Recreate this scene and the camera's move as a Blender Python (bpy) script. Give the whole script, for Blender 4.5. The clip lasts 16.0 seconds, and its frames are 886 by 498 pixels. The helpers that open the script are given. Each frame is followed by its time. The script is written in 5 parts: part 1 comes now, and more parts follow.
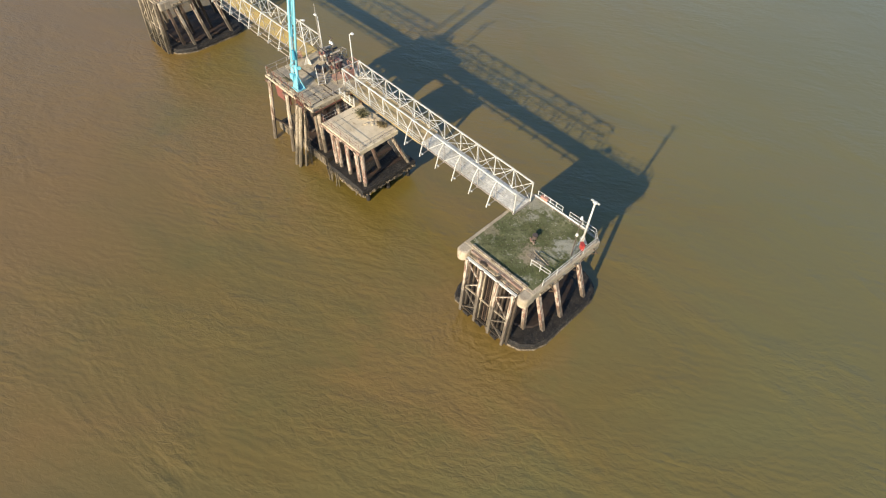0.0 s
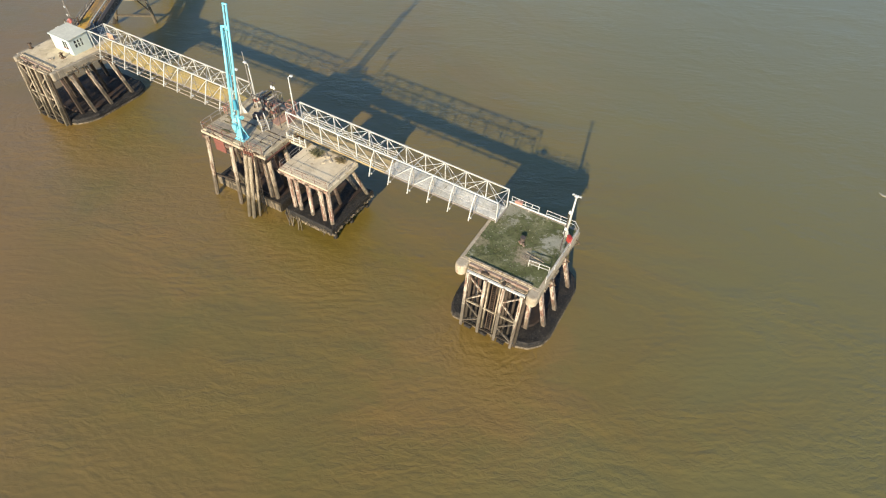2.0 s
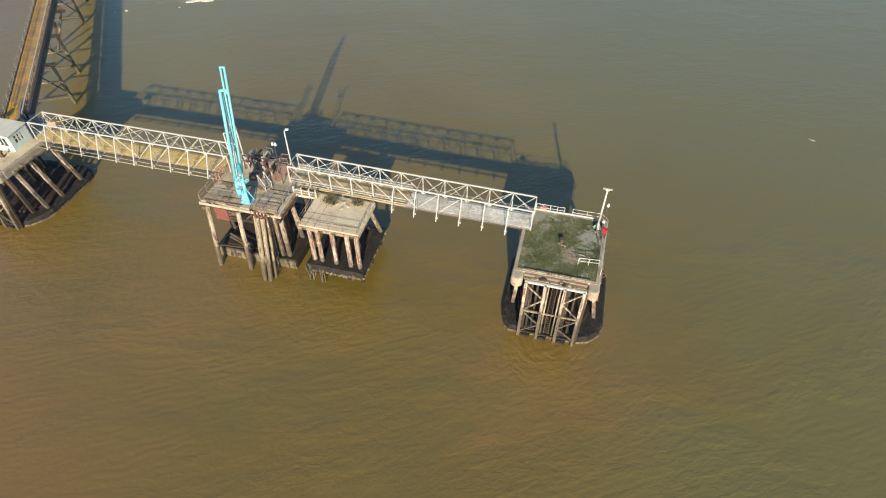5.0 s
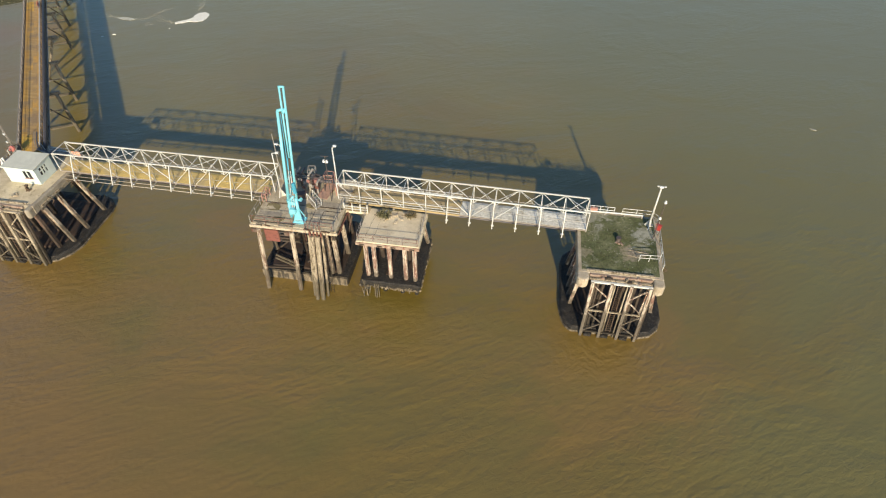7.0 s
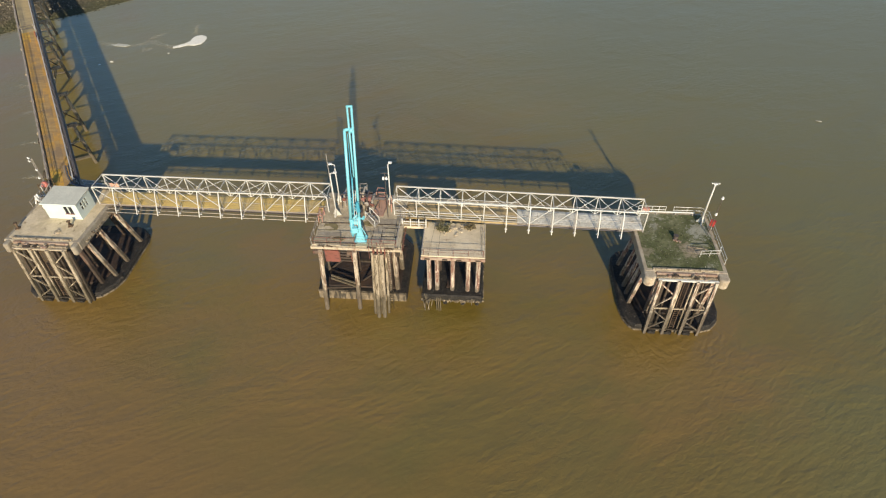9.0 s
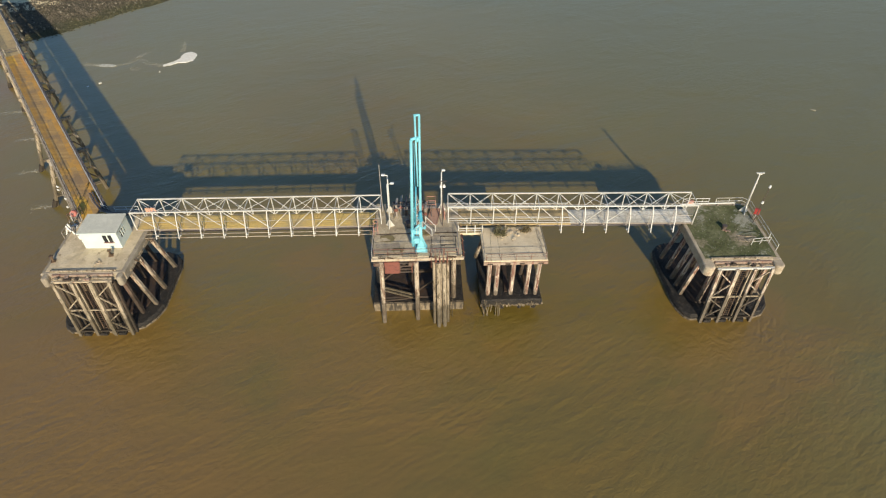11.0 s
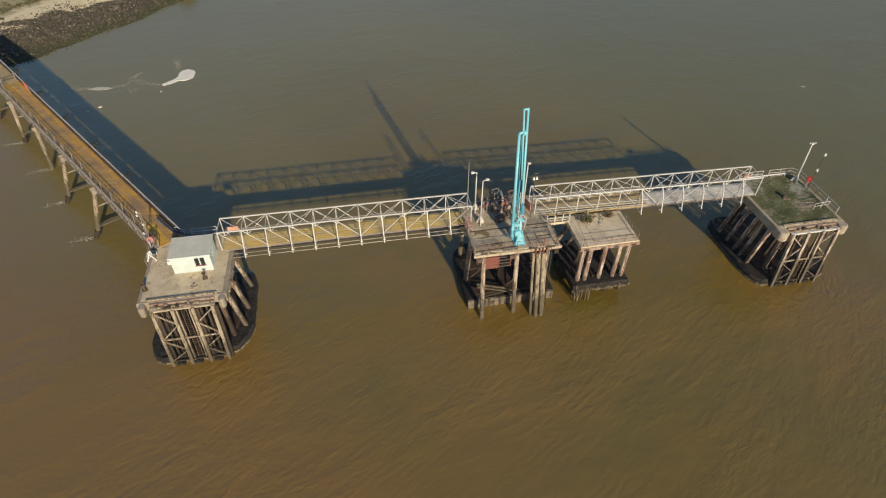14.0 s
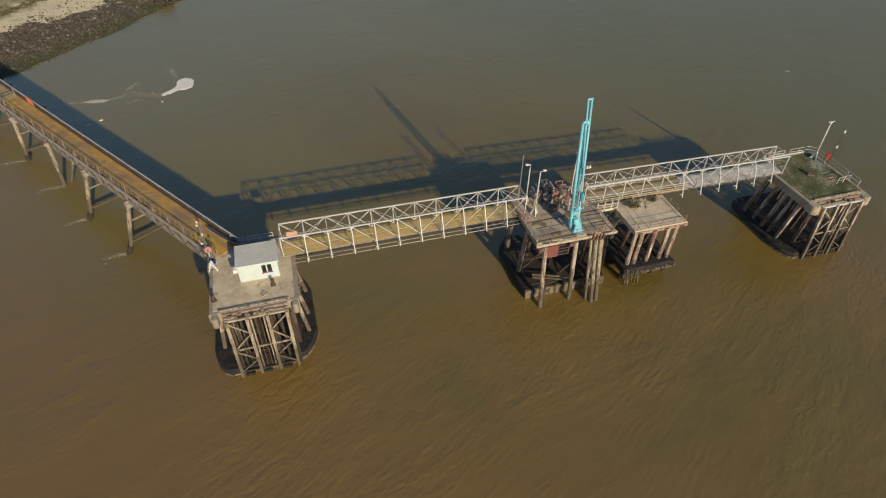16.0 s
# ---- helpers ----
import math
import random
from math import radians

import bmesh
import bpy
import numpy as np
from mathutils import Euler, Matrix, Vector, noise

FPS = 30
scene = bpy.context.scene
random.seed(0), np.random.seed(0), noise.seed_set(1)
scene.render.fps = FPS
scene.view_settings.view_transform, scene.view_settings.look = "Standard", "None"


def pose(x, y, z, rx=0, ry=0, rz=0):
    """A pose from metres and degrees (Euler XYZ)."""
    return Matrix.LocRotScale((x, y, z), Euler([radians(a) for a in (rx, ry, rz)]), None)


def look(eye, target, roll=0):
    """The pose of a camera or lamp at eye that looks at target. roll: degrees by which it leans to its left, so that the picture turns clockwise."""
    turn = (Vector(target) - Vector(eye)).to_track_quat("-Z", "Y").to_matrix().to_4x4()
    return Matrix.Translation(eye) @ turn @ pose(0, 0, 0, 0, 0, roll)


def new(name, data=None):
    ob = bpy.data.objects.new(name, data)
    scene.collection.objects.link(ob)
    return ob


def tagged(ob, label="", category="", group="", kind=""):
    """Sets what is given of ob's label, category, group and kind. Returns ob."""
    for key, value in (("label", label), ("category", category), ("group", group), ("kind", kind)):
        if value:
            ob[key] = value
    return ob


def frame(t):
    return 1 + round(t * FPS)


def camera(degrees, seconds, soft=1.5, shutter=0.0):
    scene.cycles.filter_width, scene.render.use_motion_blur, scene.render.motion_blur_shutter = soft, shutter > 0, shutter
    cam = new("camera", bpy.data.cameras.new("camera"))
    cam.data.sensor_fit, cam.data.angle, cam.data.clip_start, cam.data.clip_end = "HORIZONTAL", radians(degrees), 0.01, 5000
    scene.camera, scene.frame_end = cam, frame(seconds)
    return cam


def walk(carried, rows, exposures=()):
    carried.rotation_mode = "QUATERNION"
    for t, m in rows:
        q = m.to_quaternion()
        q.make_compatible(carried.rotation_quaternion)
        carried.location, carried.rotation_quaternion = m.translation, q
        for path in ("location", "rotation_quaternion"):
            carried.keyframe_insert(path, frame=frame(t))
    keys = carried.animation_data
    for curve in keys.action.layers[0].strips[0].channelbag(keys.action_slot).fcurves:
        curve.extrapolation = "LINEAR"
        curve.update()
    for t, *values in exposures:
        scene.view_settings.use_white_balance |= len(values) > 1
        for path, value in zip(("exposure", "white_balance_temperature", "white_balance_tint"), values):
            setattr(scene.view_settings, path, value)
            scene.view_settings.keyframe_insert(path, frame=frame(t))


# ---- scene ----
cam = camera(75.3, 16.0, soft=1.2)
PATH = [
    (0, (24.845, -27.513, 56.242), (23.944, -26.622, 54.695), 1.0),
    (0.5, (22.931, -29.816, 56.293), (22.089, -28.847, 54.76), 1.1),
    (1, (20.879, -32.021, 56.335), (20.103, -30.974, 54.818), 2.0),
    (1.5, (18.721, -34.083, 56.38), (18.011, -32.964, 54.882), 2.3),
    (2, (16.435, -35.961, 56.426), (15.799, -34.774, 54.947), 2.7),
    (2.5, (14.085, -37.608, 56.473), (13.515, -36.366, 55.014), 2.4),
    (3, (11.613, -38.977, 56.511), (11.102, -37.69, 55.068), 2.1),
    (3.5, (9.036, -40.079, 56.555), (8.576, -38.761, 55.123), 1.5),
    (6, (-4.616, -44.289, 56.961), (-4.881, -42.896, 55.551), 0.7),
    (6.5, (-7.582, -44.943, 56.986), (-7.815, -43.536, 55.583), 0.8),
    (7, (-10.632, -45.466, 57.029), (-10.836, -44.049, 55.632), 0.6),
    (7.5, (-13.625, -45.888, 57.113), (-13.799, -44.461, 55.723), 0.6),
    (8, (-16.578, -46.263, 57.209), (-16.726, -44.827, 55.824), 0.4),
    (8.5, (-19.495, -46.612, 57.305), (-19.615, -45.169, 55.927), 0.2),
    (9, (-22.459, -46.866, 57.379), (-22.549, -45.414, 56.007), -0.0),
    (11.5, (-38.487, -46.797, 56.978), (-38.389, -45.326, 55.626), 0.4),
    (12, (-41.762, -46.704, 56.933), (-41.631, -45.234, 55.582), 0.4),
    (12.5, (-45.039, -46.598, 56.89), (-44.875, -45.129, 55.543), 0.2),
    (13, (-48.307, -46.548, 56.836), (-48.106, -45.081, 55.491), 0.3),
    (13.5, (-51.575, -46.452, 56.772), (-51.337, -44.987, 55.431), 0.3),
    (14, (-54.851, -46.241, 56.697), (-54.575, -44.78, 55.358), 0.4),
    (14.5, (-58.133, -45.906, 56.613), (-57.819, -44.451, 55.277), 0.5),
    (15, (-61.423, -45.457, 56.527), (-61.071, -44.009, 55.192), 0.5),
    (15.5, (-64.689, -44.979, 56.454), (-64.299, -43.539, 55.122), 0.7),
    (16, (-67.927, -44.477, 56.387), (-67.5, -43.047, 55.055), 0.8),
]
walk(cam, [(t, look(eye, target, roll)) for t, eye, target, roll in PATH], [(0, 0.57, 6590, 11), (2, 0.59, 6530, 9.5), (3.5, 0.60, 6530, 8.5), (6, 0.33, 6560, 9), (8, 0.32, 6600, 9), (9, 0.21, 6640, 10), (11.5, 0.14, 6620, 9.5), (12, 0.11, 6620, 9.5), (12.5, 0.04, 6640, 10), (13, -0.07, 6680, 11), (14.5, -0.17, 6750, 13), (16, -0.31, 6750, 13)])

# ---- world, sun ----
SUN_DOWN = Vector((-0.515, 2.362, -1.0)).normalized()  # the way the sunlight travels
world = bpy.data.worlds.new("sky")
scene.world = world
world.use_nodes = True
wt = world.node_tree
sky = wt.nodes.new("ShaderNodeTexSky")
sky.sky_type = "NISHITA"
sky.sun_disc = False
sky.sun_elevation = radians(22.5)
sky.sun_rotation = math.atan2(-SUN_DOWN.x, -SUN_DOWN.y)
sky.air_density, sky.dust_density, sky.ozone_density = 1.15, 0.3, 5.0
wt.links.new(sky.outputs[0], wt.nodes["Background"].inputs[0])
wt.nodes["Background"].inputs[1].default_value = 0.106
sun = new("sun", bpy.data.lights.new("sun", "SUN"))
sun.data.energy = 5.0
sun.data.angle = radians(0.8)
sun.data.color = (1.0, 0.865, 0.65)
sun.matrix_world = look(-SUN_DOWN * 200, (0, 0, 0))

# ---- materials ----
class Nodes:
    """A material's nodes, with short calls for the usual ones."""

    def __init__(self, name, rough=0.8, metal=0.0):
        self.mat = bpy.data.materials.new(name)
        self.mat.use_nodes = True
        self.t = self.mat.node_tree
        self.b = self.t.nodes["Principled BSDF"]
        self.b.inputs["Roughness"].default_value = rough
        self.b.inputs["Metallic"].default_value = metal
        self.geo = self.t.nodes.new("ShaderNodeNewGeometry")
        self.info = self.t.nodes.new("ShaderNodeObjectInfo")

    def put(self, a, b):
        self.t.links.new(a, b)

    def place(self, sx=1.0, sy=1.0, sz=1.0, rz=0.0):
        m = self.t.nodes.new("ShaderNodeMapping")
        m.inputs["Scale"].default_value = (sx, sy, sz)
        m.inputs["Rotation"].default_value = (0, 0, radians(rz))
        self.put(self.geo.outputs["Position"], m.inputs["Vector"])
        return m.outputs[0]

    def along(self, deg, sx=1.0, sy=1.0):
        """Flat coordinates turned so that x runs along deg, then scaled: a small sx draws a pattern out along that way."""
        turn, size = self.t.nodes.new("ShaderNodeMapping"), self.t.nodes.new("ShaderNodeMapping")
        turn.inputs["Rotation"].default_value = (0, 0, radians(-deg))
        size.inputs["Scale"].default_value = (sx, sy, 1.0)
        self.put(self.geo.outputs["Position"], turn.inputs["Vector"])
        self.put(turn.outputs[0], size.inputs["Vector"])
        return size.outputs[0]

    def away(self, x, y, z=0.0):
        """The distance from a point."""
        d = self.t.nodes.new("ShaderNodeVectorMath")
        d.operation = "DISTANCE"
        self.put(self.geo.outputs["Position"], d.inputs[0])
        d.inputs[1].default_value = (x, y, z)
        return d.outputs["Value"]

    def bands(self, scale, vec, warp=2.0, detail=2.0, size=1.0):
        n = self.t.nodes.new("ShaderNodeTexWave")
        n.inputs["Scale"].default_value = scale * 3.2
        n.inputs["Distortion"].default_value = warp
        n.inputs["Detail"].default_value = detail
        n.inputs["Detail Scale"].default_value = size
        self.put(vec, n.inputs["Vector"])
        return n.outputs["Fac"]

    def local(self, sx=1.0, sy=1.0, sz=1.0):
        c = self.t.nodes.new("ShaderNodeTexCoord")
        m = self.t.nodes.new("ShaderNodeMapping")
        m.inputs["Scale"].default_value = (sx, sy, sz)
        self.put(c.outputs["Object"], m.inputs["Vector"])
        return m.outputs[0]

    def noise(self, scale, vec=None, detail=4.0, rough=0.6, warp=0.0):
        n = self.t.nodes.new("ShaderNodeTexNoise")
        n.inputs["Scale"].default_value = scale
        n.inputs["Detail"].default_value = detail
        n.inputs["Roughness"].default_value = rough
        n.inputs["Distortion"].default_value = warp
        self.put(vec or self.geo.outputs["Position"], n.inputs["Vector"])
        return n.outputs["Fac"]

    def cells(self, scale, vec=None):
        n = self.t.nodes.new("ShaderNodeTexVoronoi")
        n.inputs["Scale"].default_value = scale
        self.put(vec or self.geo.outputs["Position"], n.inputs["Vector"])
        return n.outputs["Distance"]

    def ramp(self, fac, lo, hi, a=0.0, b=1.0):
        n = self.t.nodes.new("ShaderNodeMapRange")
        n.interpolation_type = "SMOOTHSTEP"
        n.inputs["From Min"].default_value, n.inputs["From Max"].default_value = lo, hi
        n.inputs["To Min"].default_value, n.inputs["To Max"].default_value = a, b
        self.put(fac, n.inputs["Value"])
        return n.outputs["Result"]

    def sums(self, op, a, b):
        n = self.t.nodes.new("ShaderNodeMath")
        n.operation = op
        for k, v in enumerate((a, b)):
            if isinstance(v, (int, float)):
                n.inputs[k].default_value = v
            else:
                self.put(v, n.inputs[k])
        return n.outputs[0]

    def mix(self, fac, a, b):
        n = self.t.nodes.new("ShaderNodeMix")
        n.data_type = "RGBA"
        for sock, v in ((n.inputs["Factor"], fac), (n.inputs["A"], a), (n.inputs["B"], b)):
            if isinstance(v, (int, float)):
                sock.default_value = v
            elif isinstance(v, tuple):
                sock.default_value = (*v, 1.0)
            else:
                self.put(v, sock)
        return n.outputs["Result"]

    def height(self):
        n = self.t.nodes.new("ShaderNodeSeparateXYZ")
        self.put(self.geo.outputs["Position"], n.inputs[0])
        return n.outputs[2]

    def done(self, colour, bump=None, depth=0.02, strength=1.0, rough=None):
        if isinstance(colour, tuple):
            self.b.inputs["Base Color"].default_value = (*colour, 1.0)
        else:
            self.put(colour, self.b.inputs["Base Color"])
        if bump is not None:
            n = self.t.nodes.new("ShaderNodeBump")
            n.inputs["Distance"].default_value = depth
            n.inputs["Strength"].default_value = strength
            self.put(bump, n.inputs["Height"])
            self.put(n.outputs[0], self.b.inputs["Normal"])
        if rough is not None:
            self.put(rough, self.b.inputs["Roughness"])
        return self.mat


def stained(name, light, dark, stain, rough=0.85, stain_at=0.56, grain=6.0, streak=True, depth=0.02, speckle=0.6):
    """A weathered surface: two tones in broad clouds, fine grain, and run-down stains."""
    n = Nodes(name, rough)
    broad = n.ramp(n.noise(0.55, detail=7, rough=0.68), 0.40, 0.62)
    fine = n.ramp(n.noise(grain, detail=6, rough=0.7), 0.3, 0.75)
    base = n.mix(broad, light, dark)
    base = n.mix(n.sums("MULTIPLY", fine, speckle), base, tuple(c * 0.5 for c in dark))
    vec = n.place(1.6, 1.6, 0.28) if streak else n.place(0.8, 0.8, 0.8)
    runs = n.ramp(n.noise(1.4, vec, detail=5, rough=0.65), stain_at, stain_at + 0.14)
    base = n.mix(runs, base, stain)
    shade = n.ramp(n.info.outputs["Random"], 0, 1, 0.0, 0.22)
    base = n.mix(shade, base, tuple(c * 0.6 for c in dark))
    return n.done(base, n.noise(grain * 1.5, detail=6, rough=0.7), depth)


def tidal(name, dry, wet, stain, level=4.0, rough=0.85, stain_at=0.49):
    """Piles: dry and pale above the tide mark, with weed and mud below it, and rust runs."""
    n = Nodes(name, rough)
    fine = n.ramp(n.noise(5.0, detail=6, rough=0.7), 0.3, 0.75)
    base = n.mix(n.ramp(n.noise(0.8, n.place(1, 1, 0.4)), 0.35, 0.7), dry, tuple(c * 0.72 for c in dry))
    runs = n.ramp(n.noise(1.5, n.place(2.4, 2.4, 0.25), detail=6, rough=0.7), stain_at, stain_at + 0.11)
    base = n.mix(runs, base, stain)
    mark = n.sums("ADD", n.height(), n.ramp(n.noise(0.9, detail=5), 0.2, 0.8, -1.6, 1.6))
    weed = n.mix(n.ramp(n.noise(2.2, detail=5), 0.35, 0.65), wet, tuple(c * 0.45 for c in wet))
    base = n.mix(n.ramp(mark, level - 1.0, level + 0.8, 0.85, 0.0), base, weed)
    base = n.mix(n.sums("MULTIPLY", fine, 0.4), base, tuple(c * 0.4 for c in dry))
    streaks = n.noise(3.2, n.place(2.2, 2.2, 0.3), detail=6, rough=0.72)
    base = n.mix(n.ramp(streaks, 0.55, 0.63, 0.0, 0.75), base, tuple(c * 0.22 for c in dry))
    bleach = n.noise(2.1, n.place(1.6, 1.6, 0.5), detail=6, rough=0.7)
    base = n.mix(n.sums("MULTIPLY", n.ramp(bleach, 0.56, 0.63, 0.0, 0.7), n.ramp(mark, level - 0.5, level + 1.2)), base, tuple(min(0.8, c * 1.3) for c in dry))
    return n.done(base, n.noise(7.0, detail=6, rough=0.7), 0.03)


def painted(name, paint, worn, rough=0.45, worn_at=0.6, metal=0.0):
    n = Nodes(name, rough, metal)
    tone = n.ramp(n.noise(0.7, detail=4), 0.3, 0.7, 0.0, 0.35)
    base = n.mix(tone, paint, tuple(c * 0.7 for c in paint))
    chips = n.ramp(n.noise(2.6, detail=6, rough=0.72), worn_at, worn_at + 0.08)
    base = n.mix(chips, base, worn)
    base = n.mix(n.ramp(n.info.outputs["Random"], 0, 1, 0, 0.25), base, worn)
    return n.done(base, n.noise(14, detail=4), 0.008)


CONCRETE = stained("concrete", (0.47, 0.41, 0.31), (0.34, 0.29, 0.22), (0.17, 0.12, 0.08), stain_at=0.58)
DECK = stained("deck_concrete", (0.80, 0.67, 0.46), (0.60, 0.49, 0.32), (0.27, 0.20, 0.12), stain_at=0.57, streak=False, speckle=0.35)
PLANKED = stained("stained_deck_concrete", (0.62, 0.53, 0.375), (0.43, 0.355, 0.24), (0.17, 0.13, 0.08), stain_at=0.56, streak=False)
TAN = stained("tan_deck_concrete", (0.80, 0.68, 0.48), (0.64, 0.53, 0.36), (0.28, 0.18, 0.10), stain_at=0.58, streak=False, speckle=0.25)
PINK = stained("rusty_concrete", (0.46, 0.36, 0.28), (0.34, 0.23, 0.17), (0.22, 0.09, 0.06), stain_at=0.52)
PALE = stained("pale_concrete", (0.62, 0.53, 0.39), (0.46, 0.38, 0.27), (0.31, 0.18, 0.125), stain_at=0.565)
CAP_EDGE = stained("cap_edge_concrete", (0.34, 0.27, 0.18), (0.15, 0.12, 0.08), (0.045, 0.038, 0.028), stain_at=0.46)
PILE = tidal("pile_concrete", (0.58, 0.49, 0.37), (0.085, 0.064, 0.038), (0.16, 0.085, 0.055), level=4.0, stain_at=0.46)
# Darker pile concrete with tidal weed: under-deck shade put into its colour.
PILE_SHADED = tidal("shaded_weedy_pile_concrete", (0.19, 0.135, 0.10), (0.045, 0.035, 0.024), (0.11, 0.04, 0.028), level=5.0)
PILE_RED = tidal("pile_rust_stained", (0.62, 0.52, 0.41), (0.10, 0.075, 0.045), (0.20, 0.085, 0.06), level=3.2, stain_at=0.45)
TIMBER = tidal("weathered_timber", (0.44, 0.365, 0.26), (0.10, 0.08, 0.045), (0.11, 0.08, 0.045), level=3.4)
# Brown timber tone, lowered for the shade behind fender posts and under decks.
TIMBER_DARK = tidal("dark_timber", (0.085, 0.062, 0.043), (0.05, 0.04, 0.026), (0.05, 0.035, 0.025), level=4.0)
FENDER_STEEL = tidal("fender_steel", (0.60, 0.52, 0.41), (0.055, 0.042, 0.025), (0.17, 0.08, 0.05), level=4.8, stain_at=0.47)
WHITE_STEEL = painted("white_steel", (0.66, 0.66, 0.61), (0.40, 0.33, 0.25), worn_at=0.60)
GREY_STEEL = painted("grey_steel", (0.36, 0.33, 0.29), (0.20, 0.13, 0.09))
PALE_STEEL = painted("pale_weathered_steel", (0.50, 0.44, 0.35), (0.26, 0.19, 0.13), rough=0.7, worn_at=0.52)
DARK_STEEL = painted("dark_steel", (0.085, 0.075, 0.068), (0.15, 0.085, 0.055))
PIPE_STEEL = painted("pipe_steel", (0.11, 0.105, 0.115), (0.17, 0.12, 0.09), rough=0.5)
RUST = painted("rusted_steel", (0.21, 0.085, 0.06), (0.10, 0.045, 0.035), rough=0.8)
HOOK_BROWN = painted("corroded_brown_steel", (0.13, 0.085, 0.05), (0.06, 0.04, 0.03), rough=0.85)
RED = painted("red_paint", (0.50, 0.06, 0.05), (0.28, 0.05, 0.04))
PINK_RED = painted("faded_red_paint", (0.46, 0.15, 0.12), (0.28, 0.09, 0.07))
FADED_PANEL = painted("rust_red_panel", (0.24, 0.085, 0.065), (0.12, 0.05, 0.04), rough=0.85, worn_at=0.52)
SALMON = painted("salmon_paint", (0.52, 0.27, 0.21), (0.36, 0.19, 0.14), rough=0.7)
RAMP_RED = painted("ramp_red_oxide", (0.40, 0.25, 0.19), (0.28, 0.18, 0.13), rough=0.8, worn_at=0.54)
ORANGE = painted("orange_plastic", (0.80, 0.20, 0.10), (0.62, 0.18, 0.10), rough=0.5)
ORANGE_FADED = painted("faded_orange_plastic", (0.66, 0.35, 0.24), (0.55, 0.37, 0.28), rough=0.6)
BLUE = painted("blue_paint", (0.20, 0.60, 0.70), (0.34, 0.62, 0.68), rough=0.35, worn_at=0.66)
BLUE_DARK = painted("deep_blue_paint", (0.06, 0.33, 0.46), (0.10, 0.40, 0.50), rough=0.4, worn_at=0.66)
HUT_WHITE = painted("hut_white", (0.60, 0.69, 0.66), (0.60, 0.56, 0.44), rough=0.6, worn_at=0.68)
ROOF = stained("roof_felt", (0.74, 0.74, 0.63), (0.63, 0.63, 0.54), (0.46, 0.45, 0.37), stain_at=0.64, streak=False, grain=9)
LAMP_WHITE = painted("lamp_white", (0.82, 0.82, 0.78), (0.6, 0.58, 0.52), worn_at=0.75)


def glass():
    n = Nodes("window_glass", 0.08)
    return n.done(n.mix(n.ramp(n.noise(1.2), 0.4, 0.6), (0.02, 0.022, 0.026), (0.045, 0.05, 0.055)))


def ochre(name, a, b, worn, rz=0.0):
    """Deck boards with ochre anti-slip paint, worn along the middle."""
    n = Nodes(name, 0.8)
    along = n.noise(1.1, n.place(0.25, 1.6, 1.0, rz), detail=5)
    base = n.mix(n.ramp(along, 0.35, 0.66), a, b)
    base = n.mix(n.ramp(n.noise(0.35, detail=5, rough=0.65), 0.46, 0.64), base, worn)
    base = n.mix(n.ramp(n.noise(6, detail=5), 0.35, 0.8, 0, 0.4), base, tuple(c * 0.5 for c in b))
    base = n.mix(n.ramp(n.info.outputs["Random"], 0, 1, 0, 0.10), base, worn)
    return n.done(base, n.noise(9, detail=5), 0.01)


GLASS = glass()
OCHRE = ochre("ochre_boards", (0.62, 0.36, 0.085), (0.50, 0.27, 0.06), (0.38, 0.25, 0.12), rz=55)
OCHRE_WORN = ochre("worn_ochre_boards", (0.50, 0.33, 0.13), (0.38, 0.23, 0.085), (0.29, 0.20, 0.11), rz=55)
OCHRE_BRIGHT = ochre("bright_ochre_boards", (0.72, 0.44, 0.06), (0.60, 0.33, 0.06), (0.42, 0.25, 0.09), rz=55)
OCHRE_WALK = ochre("ochre_walkway", (0.74, 0.54, 0.18), (0.62, 0.43, 0.14), (0.52, 0.40, 0.20))
DULL_WALK = ochre("dull_walkway", (0.56, 0.43, 0.21), (0.44, 0.33, 0.17), (0.37, 0.29, 0.17))
WHITE_WALK = stained("guano_whitened_walkway", (0.88, 0.85, 0.76), (0.64, 0.61, 0.52), (0.34, 0.30, 0.22), stain_at=0.57, streak=False, grain=3.0, speckle=0.7)


# Black weed, its tone lowered further for the shade around the caps.
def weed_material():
    n = Nodes("black_weed_shaded", 0.75)
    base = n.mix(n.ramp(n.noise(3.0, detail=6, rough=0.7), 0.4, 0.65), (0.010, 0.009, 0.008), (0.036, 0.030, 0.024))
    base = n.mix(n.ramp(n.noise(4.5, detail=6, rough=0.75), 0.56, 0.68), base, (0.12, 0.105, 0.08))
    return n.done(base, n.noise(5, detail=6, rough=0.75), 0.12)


def mud_material(name, k):
    n = Nodes(name, 0.7)
    base = n.mix(n.ramp(n.noise(0.9, detail=5), 0.35, 0.65), (0.036 * k, 0.021 * k, 0.013 * k), (0.018 * k, 0.012 * k, 0.009 * k))
    base = n.mix(n.ramp(n.noise(6, detail=5), 0.5, 0.7), base, (0.034, 0.026, 0.02))
    return n.done(base, n.noise(4, detail=6), 0.06)


